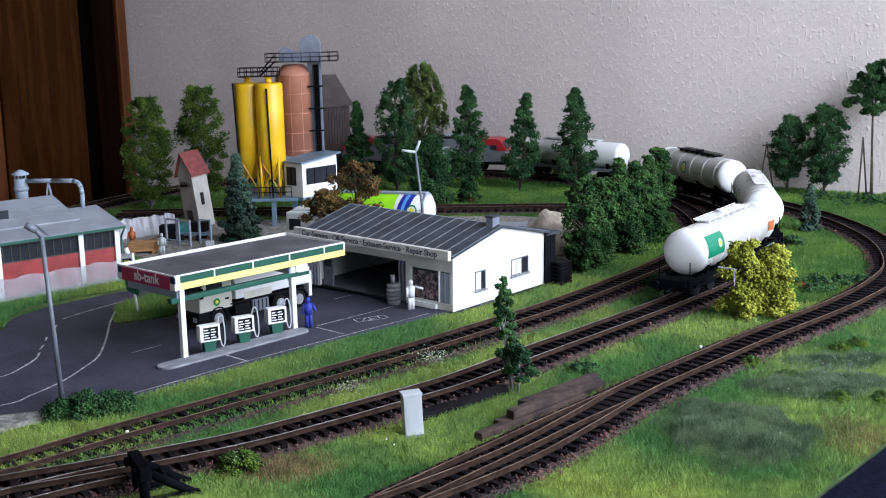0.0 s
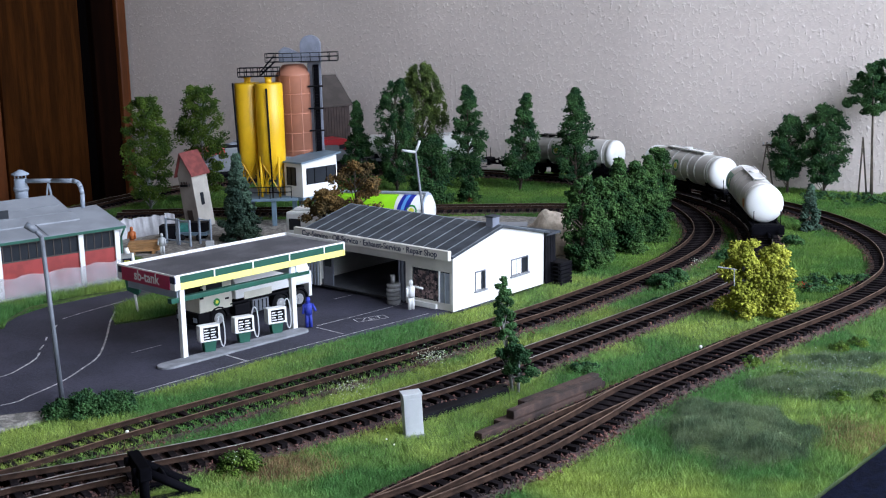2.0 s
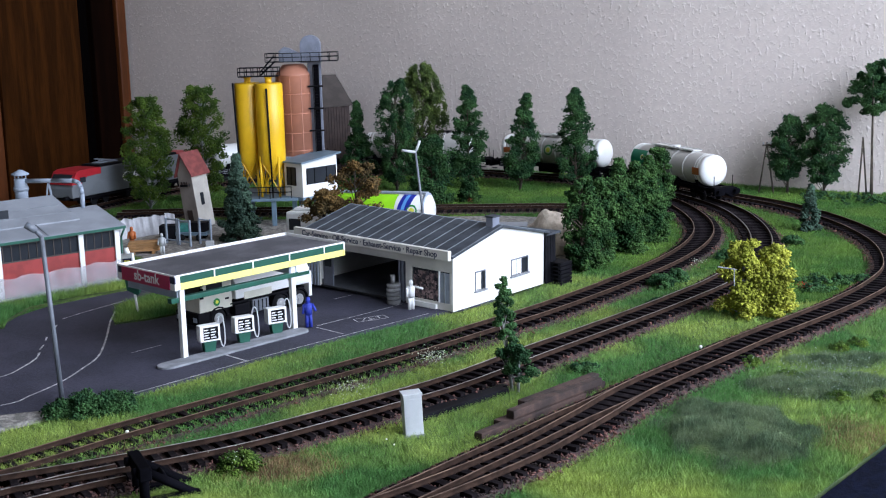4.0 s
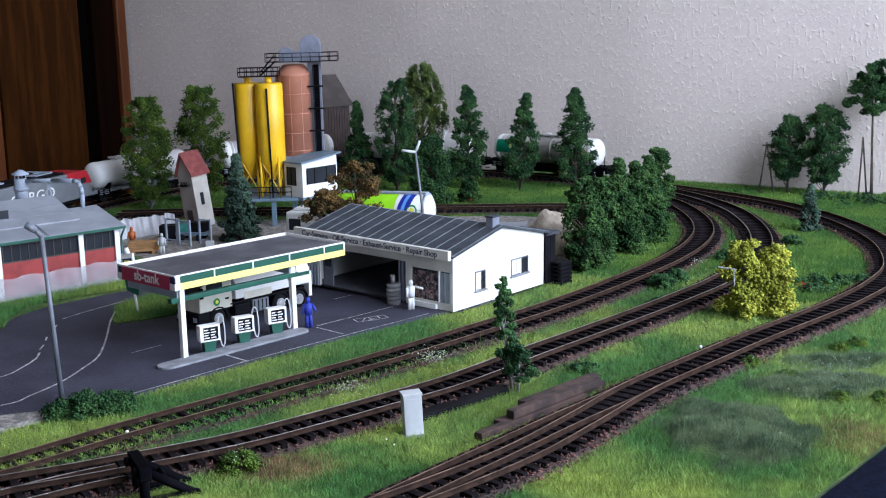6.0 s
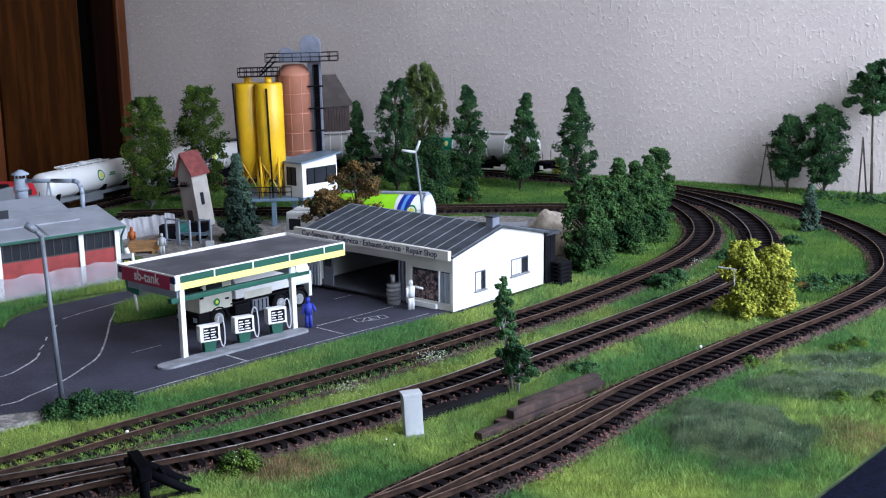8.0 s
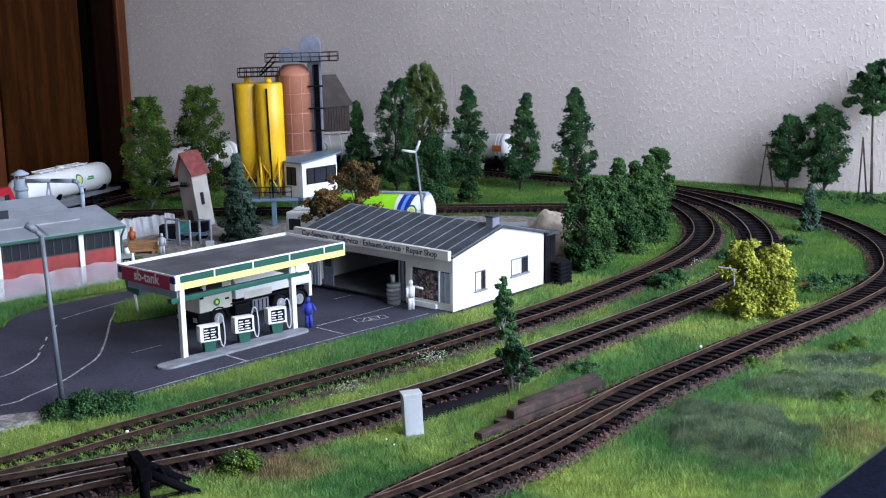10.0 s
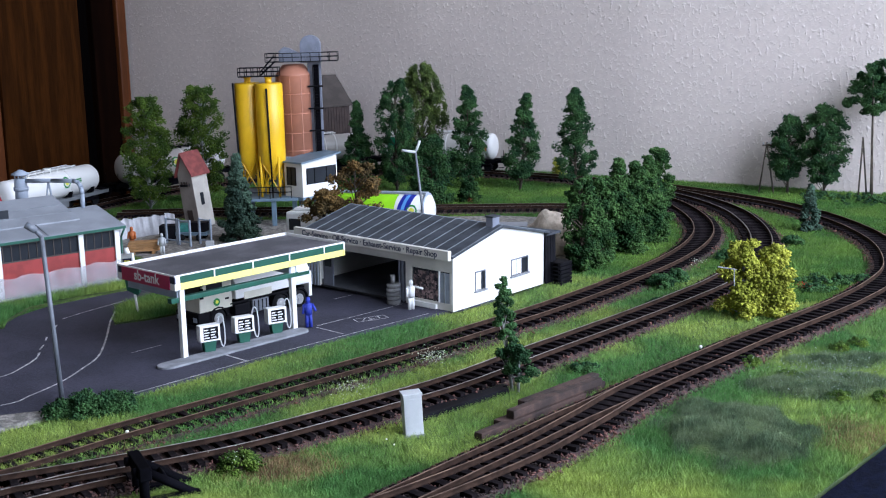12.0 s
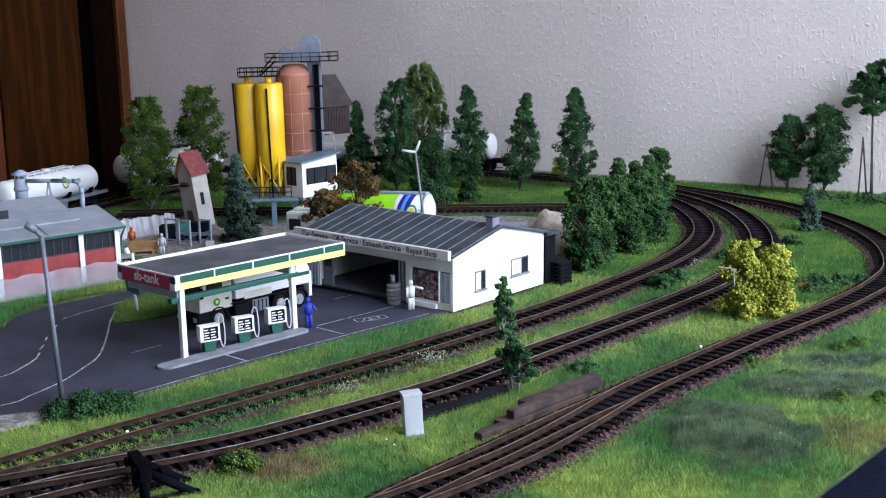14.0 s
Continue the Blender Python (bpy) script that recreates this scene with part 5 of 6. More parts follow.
# ---- workshop with red wall panels ----
def workshop():
    w = thing("workshop_hall", "grey-roofed workshop hall with red panels and white posts", "building", -253, 973, -6, 41)
    Lb, D = 170.0, 42.0
    bm = bmesh.new()
    prism(bm, [(2, 0), (D, 0), (D, 54), (2, 44)], "X", -2, 0)
    part("side_wall", bm, "creamfront", w)
    bpart("back_wall", (-24, -2.1, D - 2, D, 0, 53), "creamfront", w)
    bpart("rear_hall", (-Lb, -24.1, D - 2, 66, 0, 46), "creamfront", w, "rear hall wall")
    bpart("annex", (-95, -8, 68, 128, 0, 45.9), "creamfront", w, "low rear annex under the vents")
    bpart("red_panel", (-Lb, -2.1, 1, 2.5, 0, 28.5), "red", w, "dull red wall panel")
    bpart("window_band", (-Lb, -2.1, 1.6, 2.2, 28.5, 42.5), "darkglass", w, "dark glazed window band")
    for k in range(25):
        bpart("glazing_bar", (-Lb + 3 + k * 6.6, -Lb + 3.6 + k * 6.6, 1.1, 1.55, 28.5, 42), "roofbrown", w)
    for z in (28.5, 41.6):
        bpart("glazing_rail", (-Lb, -4.5, 0.9, 1.55, z, z + 0.9), "roofbrown", w)
    for x in (-3, -33, -98, -150):
        bpart("post", (x - 2.0, x + 2.0, -0.6, 0.9, 0, 43), "white", w, "white wall post", bevel=0.2)
    bpart("plinth", (-Lb, -1, -0.9, 0.9, 0, 2.2), "kerb", w)
    bpart("wall_plate", (-Lb, 0, -0.5, 1.5, 42.6, 44), "white", w)
    bpart("fascia", (-Lb, 3, -5, -4, 43.2, 45.2), "green", w, "dark green gutter")
    cpart("rain_pipe", (1.5, -4.4, 43), (0.8, 0.5, 36), 0.8, "green", w)
    cpart("rain_pipe", (0.8, 0.5, 36), (0.8, 0.5, 0), 0.8, "green", w)
    bm = bmesh.new()
    prism(bm, [(-4, 44.2), (D + 2, 55.5), (D + 2, 56.8), (-4, 45.6)], "X", -Lb, 3)
    rf = part("roof", bm, "roofmid", w, "grey felt roof")
    for x in (-60, -110):
        bm = bmesh.new()
        prism(bm, [(-4, 45.6), (18, 51.2), (18, 51.6), (-4, 46)], "X", x - 0.3, x + 0.3)
        part("roof_seam", bm, "seam", rf)
    bm = bmesh.new()
    prism(bm, [(18, 50.4), (66, 64.6), (66, 66), (18, 51.8)], "X", -Lb, -24)
    up = part("upper_roof", bm, "roofmid", w, "raised upper roof section", bevel=0.2)
    for y in (32, 46):
        z = 51.8 + (y - 18) * 14.2 / 48
        bpart("felt_joint", (-Lb, -24.2, y, y + 0.5, z - 0.2, z + 0.35), "seam", up)
    bm = bmesh.new()
    prism(bm, [(D + 2.2, 46.1), (66, 46.1), (66, 64), (D + 2.2, 57.4)], "X", -Lb, -25)
    part("upper_wall", bm, "creamfront", w)
    bpart("skylight", (-96, -74, 34, 35, 56, 63), "darkglass", w, "dark roof skylight")
    return w


workshop()
for vx, vy in ((-349, 1037), (-371, 1030)):
    v_ = thing("roof_vent", "grey cylindrical roof vent with conical cap", "vent", vx, vy, 46, group="roof vents")
    cpart("duct", (0, 0, 0), (0, 0, 24), 5.2, "steellight", v_, n=18)
    cpart("collar", (0, 0, 14), (0, 0, 17), 6.0, "steellight", v_, n=18)
    bm = bmesh.new()
    revolve(bm, [(27, 7.2), (28.2, 7.2), (31, 2.0), (31.4, 0.5)], "Z", 20)
    part("cap", bm, "steellight", v_)
    for a in range(4):
        cpart("stay", (4.5 * math.cos(a * 1.57), 4.5 * math.sin(a * 1.57), 24), (4.5 * math.cos(a * 1.57), 4.5 * math.sin(a * 1.57), 27.2), 0.5, "steellight", v_, n=6)
    bpart("stand", (-9, 9, -8, 8, -6, 0), "steellight", v_)
    for a in range(5):
        cpart("lattice", (-9 + a * 4, -8.5, 0), (-6 + a * 4, -8.5, 7), 0.45, "steellight", v_, n=6)
pipe = thing("exhaust_pipe", "grey bent exhaust pipe above the workshop roof", "pipe", 0, 0, 0)
pts = [(-346, 1037, 68), (-318, 1022, 69.5), (-296, 1006, 71), (-291.5, 1003, 70), (-289, 1001, 66.5), (-288, 1000, 61), (-288, 999, 50)]
for a, b in zip(pts, pts[1:]):
    cpart("pipe_length", a, b, 1.8, "steellight", pipe, n=14)
for sx in (-3, 3):
    cpart("trestle", (-322, 1024, 69), (-322 + sx, 1023, 50), 0.8, "steellight", pipe, n=6)

# translucent sheet fence before the hall
M["sheet"] = mat("clear_sheet", (0.62, 0.62, 0.66), 0.2, vary=0.1, scale=60, bump=0.8, bscale=220)
M["sheet"].node_tree.nodes["Principled BSDF"].inputs["Alpha"].default_value = 0.32


def sheet_fence(name, label, a, b, h, material, seed, wave=1.2):
    rng = np.random.default_rng(seed)
    n, rows = 60, 8
    a, b = np.array(a, float), np.array(b, float)
    d = (b - a) / np.linalg.norm(b - a)
    nn = np.array([-d[1], d[0]])
    ph = rng.uniform(0, 6, 6)
    v = []
    for off in (0, 0.5):
        for j in range(rows + 1):
            for i in range(n + 1):
                u = i / n
                wv = wave * (math.sin(u * 40 + ph[0] + j * 0.2) + 0.6 * math.sin(u * 95 + ph[1] + j * 0.5)) * (0.4 + j / rows)
                p = a + (b - a) * u + nn * (wv + off)
                v.append((p[0], p[1], -7 + (h + 0.8 * math.sin(u * 31 + ph[2])) * j / rows))
    k = (n + 1) * (rows + 1)
    f = []
    for o in (0, k):
        for j in range(rows):
            for i in range(n):
                q = o + j * (n + 1) + i
                f.append((q, q + 1, q + n + 2, q + n + 1))
    tagged(new(name, raw_mesh(name, v, f, material, True)), label, "fence")


sheet_fence("sheet_fence", "wrinkled clear plastic sheet fence before the hall", (-345, 868), (-250, 958), 22, "sheet", 1, 0.7)
sheet_fence("foil_fence", "crumpled silvery foil fence at the works yard", (-312, 1150), (-258, 1195), 20, "foil", 2, 1.6)

# ---- works yard clutter ----
tim = thing("timber_stack", "stack of light brown timber boards", "timber", -263, 1090, -5.4, 8)
for r_ in range(4):
    for k in range(3):
        bpart("board", (-14 + (r_ % 2), 13 + (k % 2), -6 + k * 4, -2.3 + k * 4, 2.4 + r_ * 2.1, 4.3 + r_ * 2.1), "wood", tim, bevel=0.2)
for x in (-9, 8):
    bpart("bearer", (x - 1.2, x + 1.2, -6.5, 6.5, 0, 2.3), "wood", tim)
for gx, gy in ((-253, 1136), (-239, 1124), (-221, 1128)):
    gt = thing("gate_frame", "grey metal gate frame in the yard", "gate", gx, gy, -5.4, -38, group="gates")
    for x in (0, 15):
        bpart("upright", (x - 0.8, x + 0.8, -0.8, 0.8, 0, 24), "steellight", gt)
    for z in (3, 22):
        bpart("crossbar", (0, 15, -0.6, 0.6, z, z + 1.2), "steellight", gt)
mc = thing("yard_trailer", "dark trailer with a teal cover", "trailer", -232, 1150, -5.4, -10)
bpart("bed", (-14, 16, -7, 7, 5, 8), "steel", mc, bevel=0.3)
bpart("cover", (-13, -1, -6, 6, 8, 15), "teal", mc, "teal box", bevel=0.8)
bpart("load", (0, 15, -6, 6, 8, 17), "black", mc, bevel=1.2)
for x in (-8, 9):
    for y in (-7, 7):
        cpart("wheel", (x, y - 1, 3.2), (x, y + 1, 3.2), 3.2, "tyre", mc, n=14)
for x0, x1, y0, y1, z1, lb, mt in ((-262, -245, 1146, 1160, 14, "dark crate in the works yard", "black"), (-213, -206, 1110, 1116, 5, "small pale crate in the yard", "boxgrey")):
    bm = bmesh.new()
    box(bm, x0, x1, y0, y1, -5.4, z1 - 5.4)
    solid("crate", bm, mt, lb, "crate", bevel=0.5)


# ---- vehicles ----
def wheel(parent, x, y, r, w, rim="steellight"):
    s = 1 if y > 0 else -1
    bm = bmesh.new()
    revolve(bm, [(-w / 2, r * 0.62), (-w / 2, r - 0.5), (-w / 2 + 0.5, r), (w / 2 - 0.5, r), (w / 2, r - 0.5), (w / 2, r * 0.62)], "X", 24)
    bmesh.ops.rotate(bm, verts=bm.verts[:], cent=(0, 0, 0), matrix=Matrix.Rotation(math.pi / 2, 3, "Z"))
    bmesh.ops.translate(bm, verts=bm.verts[:], vec=(x, y, r))
    t = part("tyre", bm, "tyre", parent)
    bm = bmesh.new()
    cyl(bm, (x, y + s * (w / 2 - 0.2), r), (x, y + s * (w / 2 + 0.3), r), r * 0.6, n=18)
    cyl(bm, (x, y + s * (w / 2 + 0.3), r), (x, y + s * (w / 2 + 1.0), r), r * 0.25, n=12)
    for k in range(8):
        a = 2 * math.pi * k / 8
        cyl(bm, (x + r * 0.42 * math.cos(a), y + s * (w / 2 + 0.3), r + r * 0.42 * math.sin(a)), (x + r * 0.42 * math.cos(a), y + s * (w / 2 + 0.7), r + r * 0.42 * math.sin(a)), 0.45, n=6)
    part("rim", bm, rim, t, "silver rim")


def tanker_truck():
    """Front end at the low x side, rear towards the shop."""
    t = thing("fuel_truck", "cream and white fuel truck with dark chassis parked at the pumps", "truck", -159.4, 822.5, -5, 47)
    bpart("chassis", (-12, 84, -6, 6, 6, 13), "black", t)
    for sy in (-1, 1):
        for k, x in enumerate((0, 53.6, 70.5)):
            wheel(t, x, sy * 10, 6.2, 4.8, "chrome")
        for cx_ in (0, 53.6, 70.5):
            bm = bmesh.new()
            for k in range(8):
                a0, a1 = math.pi * k / 8, math.pi * (k + 1) / 8
                prism(bm, [(cx_ + r_ * math.cos(a), 6 + r_ * math.sin(a)) for r_, a in ((8.2, a0), (8.2, a1), (7.2, a1), (7.2, a0))], "Y", sy * 10 - 2.8, sy * 10 + 2.8)
            part("mudguard", bm, "black", t)
        bpart("fuel_tank", (14, 27, sy * 9.5 - 3, sy * 9.5 + 3, 5, 12.5), "black", t, bevel=0.8)
        bpart("equipment_box", (29, 43, sy * 9.5 - 3, sy * 9.5 + 3, 4.5, 13), "mast", t, bevel=0.5)
        for k in range(4):
            bpart("box_rib", (30 + k * 3.4, 30.8 + k * 3.4, sy * 12.6 - 0.2, sy * 12.6 + 0.2, 5, 12.5), "black", t)
        bpart("side_rail", (10, 62, sy * 12 - 0.4, sy * 12 + 0.4, 13.4, 14.6), "black", t)
        bpart("hose_locker", (22, 46, sy * 12.2 - 0.3, sy * 12.2 + 0.3, 15, 20), "cream", t, "cream hose locker")
    bm = bmesh.new()
    prism(bm, [(-12, 16), (12, 16), (12.5, 19), (12.5, 27), (9, 31.5), (-9, 31.5), (-12.5, 27), (-12.5, 19)], "X", 15, 81)
    tank = part("tank", bm, "white", t, "white tank body", bevel=0.8)
    for sy in (-1, 1):
        bpart("green_stripe", (15.5, 80.5, sy * 12.55 - 0.15, sy * 12.55 + 0.15, 22.5, 25), "green", tank)
    bpart("catwalk", (20, 78, -5, 5, 31.6, 32.4), "steellight", tank)
    bm = bmesh.new()
    prism(bm, [(-15, 12), (12, 12), (12, 33), (-10, 34), (-14.5, 24)], "Y", -12.4, 12.4)
    c = part("cab", bm, "cream", t, "cream driver cab", bevel=1.0)
    bpart("bumper", (-16.5, -6.5, -12.6, 12.6, 3.5, 11.9), "black", t, "dark grey bumper", bevel=1.0)
    for sy in (-1, 1):
        bpart("headlamp", (-16.9, -16.4, sy * 9 - 2, sy * 9 + 2, 6, 9), "steellight", t)
        bpart("side_window", (-9, 4, sy * 12.5 - 0.15, sy * 12.5 + 0.15, 23, 31), "darkglass", c)
        cpart("round_mark", (-1, sy * 12.3, 17.5), (-1, sy * 12.75, 17.5), 2.6, "logogreen", c, "round green mark", n=18)
        cpart("round_core", (-1, sy * 12.7, 17.5), (-1, sy * 12.9, 17.5), 1.2, "logoyellow", c, n=14)
        bpart("door_handle", (6, 9, sy * 12.5 - 0.3, sy * 12.5 + 0.3, 18, 19.2), "black", c)
        bpart("mirror", (-15, -13, sy * 14 - 0.8, sy * 14 + 0.8, 22, 29), "black", c)
    bm = bmesh.new()
    prism(bm, [(-14.9, 23), (-10.6, 32.6), (-11.2, 32.8), (-15.5, 23.1)], "Y", -11, 11)
    part("windscreen", bm, "darkglass", c)
    bpart("tail_unit", (81.1, 84, -11, 11, 6, 24), "white", t, "white rear fittings", bevel=0.4)
    for sy in (-8, 8):
        bpart("tail_lamp", (84, 84.6, sy - 2, sy + 2, 8, 10), "redflower", t)


tanker_truck()


def semi_trailer():
    t = thing("tank_trailer", "lime green, blue and white tank truck behind the garage", "truck", -52, 1078, -5.4, -18)
    bm = bmesh.new()
    revolve(bm, [(-50, 2), (-49, 11), (-46, 14.6), (40, 14.6), (44, 13.5), (46.5, 9), (47, 2)], "X", 36, (0, 0, 35))
    tank = part("tank", bm, "tankwhite", t, "white rounded tank")
    for side in (-1, 1):
        patch("lime_field", -46, 14, -60, 75, side, 14.6, 35, "lime", tank, "lime green field", off=0.15, slant=4)
        patch("blue_band", 14, 25, -60, 75, side, 14.6, 35, "blue", tank, "deep blue band", off=0.17, slant=9)
        patch("light_band", 17.5, 20.5, -60, 75, side, 14.6, 35, "skyblue", tank, "light blue band", off=0.24, slant=9)
        for k in range(2):
            patch("lettering_bar", -20 + k * 9, -13 + k * 9, -14, 10, side, 14.6, 35, "green", tank, "lettering drawn as plain bars", off=0.3)
        roundel("roundel", 32, 37, 5.0, side, 14.6, 35, tank, 1)
    bm = bmesh.new()
    revolve(bm, [(41, 14.4), (41, 15.4), (43, 15.4), (43, 14.4)], "X", 36, (0, 0, 35))
    part("end_ring", bm, "steellight", t, "grey ring and rear ladder")
    bpart("walkway", (-45, 42, -4, 4, 49.8, 51), "steellight", t, "grey catwalk")
    bpart("chassis", (-50, 46, -5, 5, 14, 21), "black", t)
    for x in (16, 28, 40):
        for y in (-11, 11):
            wheel(t, x, y, 6, 5)
    cb = bpart("tractor_cab", (-86, -62, -12.5, 12.5, 6, 33), "white", t, "white tractor cab", bevel=2.0)
    bpart("windscreen", (-86.4, -86, -10.5, 10.5, 15, 27), "darkglass", cb)
    for sy in (-1, 1):
        bpart("side_window", (-83, -72, sy * 12.6 - 0.15, sy * 12.6 + 0.15, 17, 27), "darkglass", cb)
        for x in (-77, -50):
            wheel(t, x, sy * 11, 6, 5)
    bpart("tractor_frame", (-62, -38, -5, 5, 6, 13), "black", t)
    bpart("wind_deflector", (-80, -64, -9, 9, 33, 36), "white", cb, bevel=1.5)


semi_trailer()


# ---- lamps, posts and small things ----
lamp = thing("street_lamp", "tall grey street lamp with angled head by the track", "street lamp", -209, 657, -6, ry=-1.6)
cpart("mast", (0, 0, 0), (-1, 0, 93), 1.45, "mast", lamp, r1=1.2, n=12)
cpart("arm", (-1, 0, 92.5), (-4, -1, 97), 1.2, "mast", lamp)
cpart("head", (-3.4, -1, 96.5), (-8, -2.5, 100), 1.9, "mast", lamp, "dark lamp head")
bpart("head_cap", (-7.6, -5.6, -3.4, -1.2, 98.6, 100.6), "steel", lamp, bevel=0.5)
lamp2 = thing("double_street_lamp", "double-armed grey street lamp behind the garage", "street lamp", -12.5, 1035, -5.4, ry=-5.2)
cpart("mast", (0, 0, 0), (0, 0, 90), 1.15, "mast", lamp2, r1=0.9)
for sx, sy, sz in ((-11, -3, 92.5), (4.5, 3, 98)):
    cpart("arm", (0, 0, 89.5), (sx, sy, sz), 1.1, "boxgrey", lamp2, "pale lamp arm")
tp = thing("utility_pole", "dark wooden A-shaped utility pole near the wall", "pole", 352, 1350, -7)
cpart("leg", (-7, 4, 0), (0, 0, 56), 1.0, "bark", tp, r1=0.8, n=8)
cpart("leg", (7, -4, 0), (0, 0, 54), 1.0, "bark", tp, r1=0.8, n=8)
bpart("crossarm", (-5, 5, -0.6, 0.6, 52, 53.4), "bark", tp)
for k in (-4, 0, 4):
    cpart("insulator", (k, 0, 53.4), (k, 0, 56), 0.7, "boxgrey", tp, n=8)
tp2 = thing("utility_pole", "dark wooden A-shaped utility pole by the pine", "pole", 436, 1302, -7)
cpart("leg", (0, 0, 0), (3, 0, 60), 1.0, "bark", tp2, n=8)
cpart("leg", (9, 0, 0), (3, 0, 64), 1.0, "bark", tp2, n=8)

cb = thing("control_box", "pale grey trackside control cabinet", "cabinet", -17, 595, -7, 14, ry=-2)
bpart("body", (-4.6, 4.6, -3.6, 3.6, 0, 21), "boxgrey", cb, bevel=0.3)
bpart("lid", (-5, 5, -4, 4, 21, 22.2), "boxgrey", cb, bevel=0.25)
bpart("door_seam", (-3.6, 3.6, -3.75, -3.62, 2, 19.5), "boxgrey", cb)
bpart("foot", (-5, 5, -4, 4, -1, 1), "kerb", cb)

bs = thing("buffer_stop", "black timber buffer stop at the track end", "buffer stop", -135, 522, -7, 25)
bpart("beam", (-2.6, 2.6, -13, 13, 11.5, 17.5), "tar", bs, bevel=0.5)
for y in (-8, 8):
    cpart("upright", (0, y, 0), (0, y, 15), 2.2, "tar", bs, n=8)
    cpart("strut", (2, y, 13.5), (22, y, 0.5), 2.0, "tar", bs, n=8)
    bpart("foot", (-3, 24, y - 2, y + 2, -0.5, 2), "tar", bs)
    cpart("buffer_pad", (-2.6, y, 14.5), (-4.8, y, 14.5), 2.2, "tar", bs)
cpart("cross_brace", (10, -8, 9), (10, 8, 9), 1.0, "tar", bs, n=8)

# rusty beams beside the front track
rb = thing("rail_stack", "pile of rusty brown beams lying beside the track", "beams", 50, 624, -7, 46.5)
for k, (x0, x1, y0, z0) in enumerate(((-54, 30, -5, 0), (-34, 54, 0, 0), (-28, 46, -3.5, 4.4), (-12, 52, 2.6, 4.2))):
    bpart("beam", (x0, x1, y0, y0 + 5, z0, z0 + 4.2), "rust", rb, bevel=0.4)
for x in (-36, 0, 36):
    bpart("bearer", (x - 1.5, x + 1.5, -6, 8, -0.8, 0), "rust", rb)

bd = thing("loading_board", "dark board lying beside the track", "board", 8, 641, -7, 43)
bpart("plank", (-34, 30, -6, 0.5, 0, 3.4), "black", bd, bevel=0.4)
bpart("plank", (-26, 36, 1, 5, 0, 2.6), "black", bd, bevel=0.4)

# figures, each one plain mesh
def figure(label, x, y, z, rz, h, material, arm=0.0):
    bm = bmesh.new()
    k = h / 20.0
    for sx in (-1.3, 1.3):
        cyl(bm, (sx * k, 0, 0), (sx * 0.8 * k, 0, 9 * k), 1.1 * k, 1.3 * k, 8)
    cyl(bm, (0, 0, 8.5 * k), (0, 0, 15.5 * k), 2.5 * k, 2.8 * k, 10)
    cyl(bm, (0, 0, 15.5 * k), (0, 0, 16.4 * k), 2.0 * k, 0.9 * k, 8)
    revolve(bm, [(16.2 * k, 0.4 * k), (16.6 * k, 1.2 * k), (18 * k, 1.6 * k), (19.4 * k, 1.2 * k), (20 * k, 0.3 * k)], "Z", 10)
    cyl(bm, (-2.7 * k, 0, 15 * k), (-3.6 * k, -1 * k, 9 * k), 0.9 * k, 0.7 * k, 8)
    cyl(bm, (2.7 * k, 0, 15 * k), ((3.4 + 3 * arm) * k, (-1 - 4 * arm) * k, (9 + 5 * arm) * k), 0.9 * k, 0.7 * k, 8)
    return solid("figurine", bm, material, label, "figurine", x, y, z, rz)


figure("small plain blue figurine standing at the pump island", -89.8, 807, -4.6, 10, 20.5, "workblue", 0.4)
figure("small plain white figurine before the shop window", -23, 851, -5, 30, 21, "white", 1.0)
figure("small plain orange figurine in the works yard", -279, 1113, -5.4, 0, 20, "orange")
figure("small plain pale figurine in the works yard", -245, 1080, -5.4, 0, 19, "boxgrey")
ts = thing("tyre_stack", "stack of worn grey tyres by the garage", "tyres", -36, 869, -5)
for k in range(5):
    bm = bmesh.new()
    revolve(bm, [(k * 3.0, 2.2), (k * 3.0, 4.4), (k * 3.0 + 0.6, 4.9), (k * 3.0 + 2.2, 4.9), (k * 3.0 + 2.8, 4.4), (k * 3.0 + 2.8, 2.2)], "Z", 18, (0.4 * math.sin(k * 2), 0.4 * math.cos(k * 3), 0))
    part("tyre", bm, "tyregrey", ts)
cpart("tyre_pole", (0, 0, 14.8), (0, 0, 21), 1.6, "tyregrey", ts)
fs = thing("price_sign", "tall green and white filling station sign on a white post", "sign", -214, 855, -4, -20, ry=-6)
cpart("post", (0, 0, 0), (0, 0, 22), 0.9, "white", fs)
bm = bmesh.new()
prism(bm, [(-6, 31), (4.5, 31), (4.5, 15), (2.5, 13), (-5.4, 17)], "Y", -1, 1)
part("panel", bm, "green", fs, "green sign panel", bevel=0.2)
bpart("top_panel", (-5.4, 3.8, -1.2, 1.2, 31.1, 43), "white", fs, "white shield with a green emblem", bevel=0.3)
bpart("emblem", (-4.4, 2.8, -1.6, -1.25, 33, 39.6), "navytext", fs, "dark shield emblem")
bpart("emblem_bar", (-3.2, -1.2, -1.9, -1.65, 34.6, 38.4), "logoyellow", fs)
bpart("emblem_bar", (-0.4, 1.6, -1.9, -1.65, 34.6, 38.4), "logoyellow", fs)
cpart("lamp_ball", (-1, 0, 43), (-1, 0, 47), 2.2, "white", fs, r1=1.4)
bm = bmesh.new()
bmesh.ops.create_icosphere(bm, subdivisions=4, radius=1)
for v in bm.verts:
    d = noise.noise(v.co * 2.5) * 0.25
    v.co = Vector((v.co.x * 24 * (1 + d), v.co.y * 17 * (1 + d), max(0, v.co.z) * 34 * (1 + d)))
solid("sand_mound", bm, "sand", "heap of pale sand behind the garage", "sand", 93, 1046, -6)
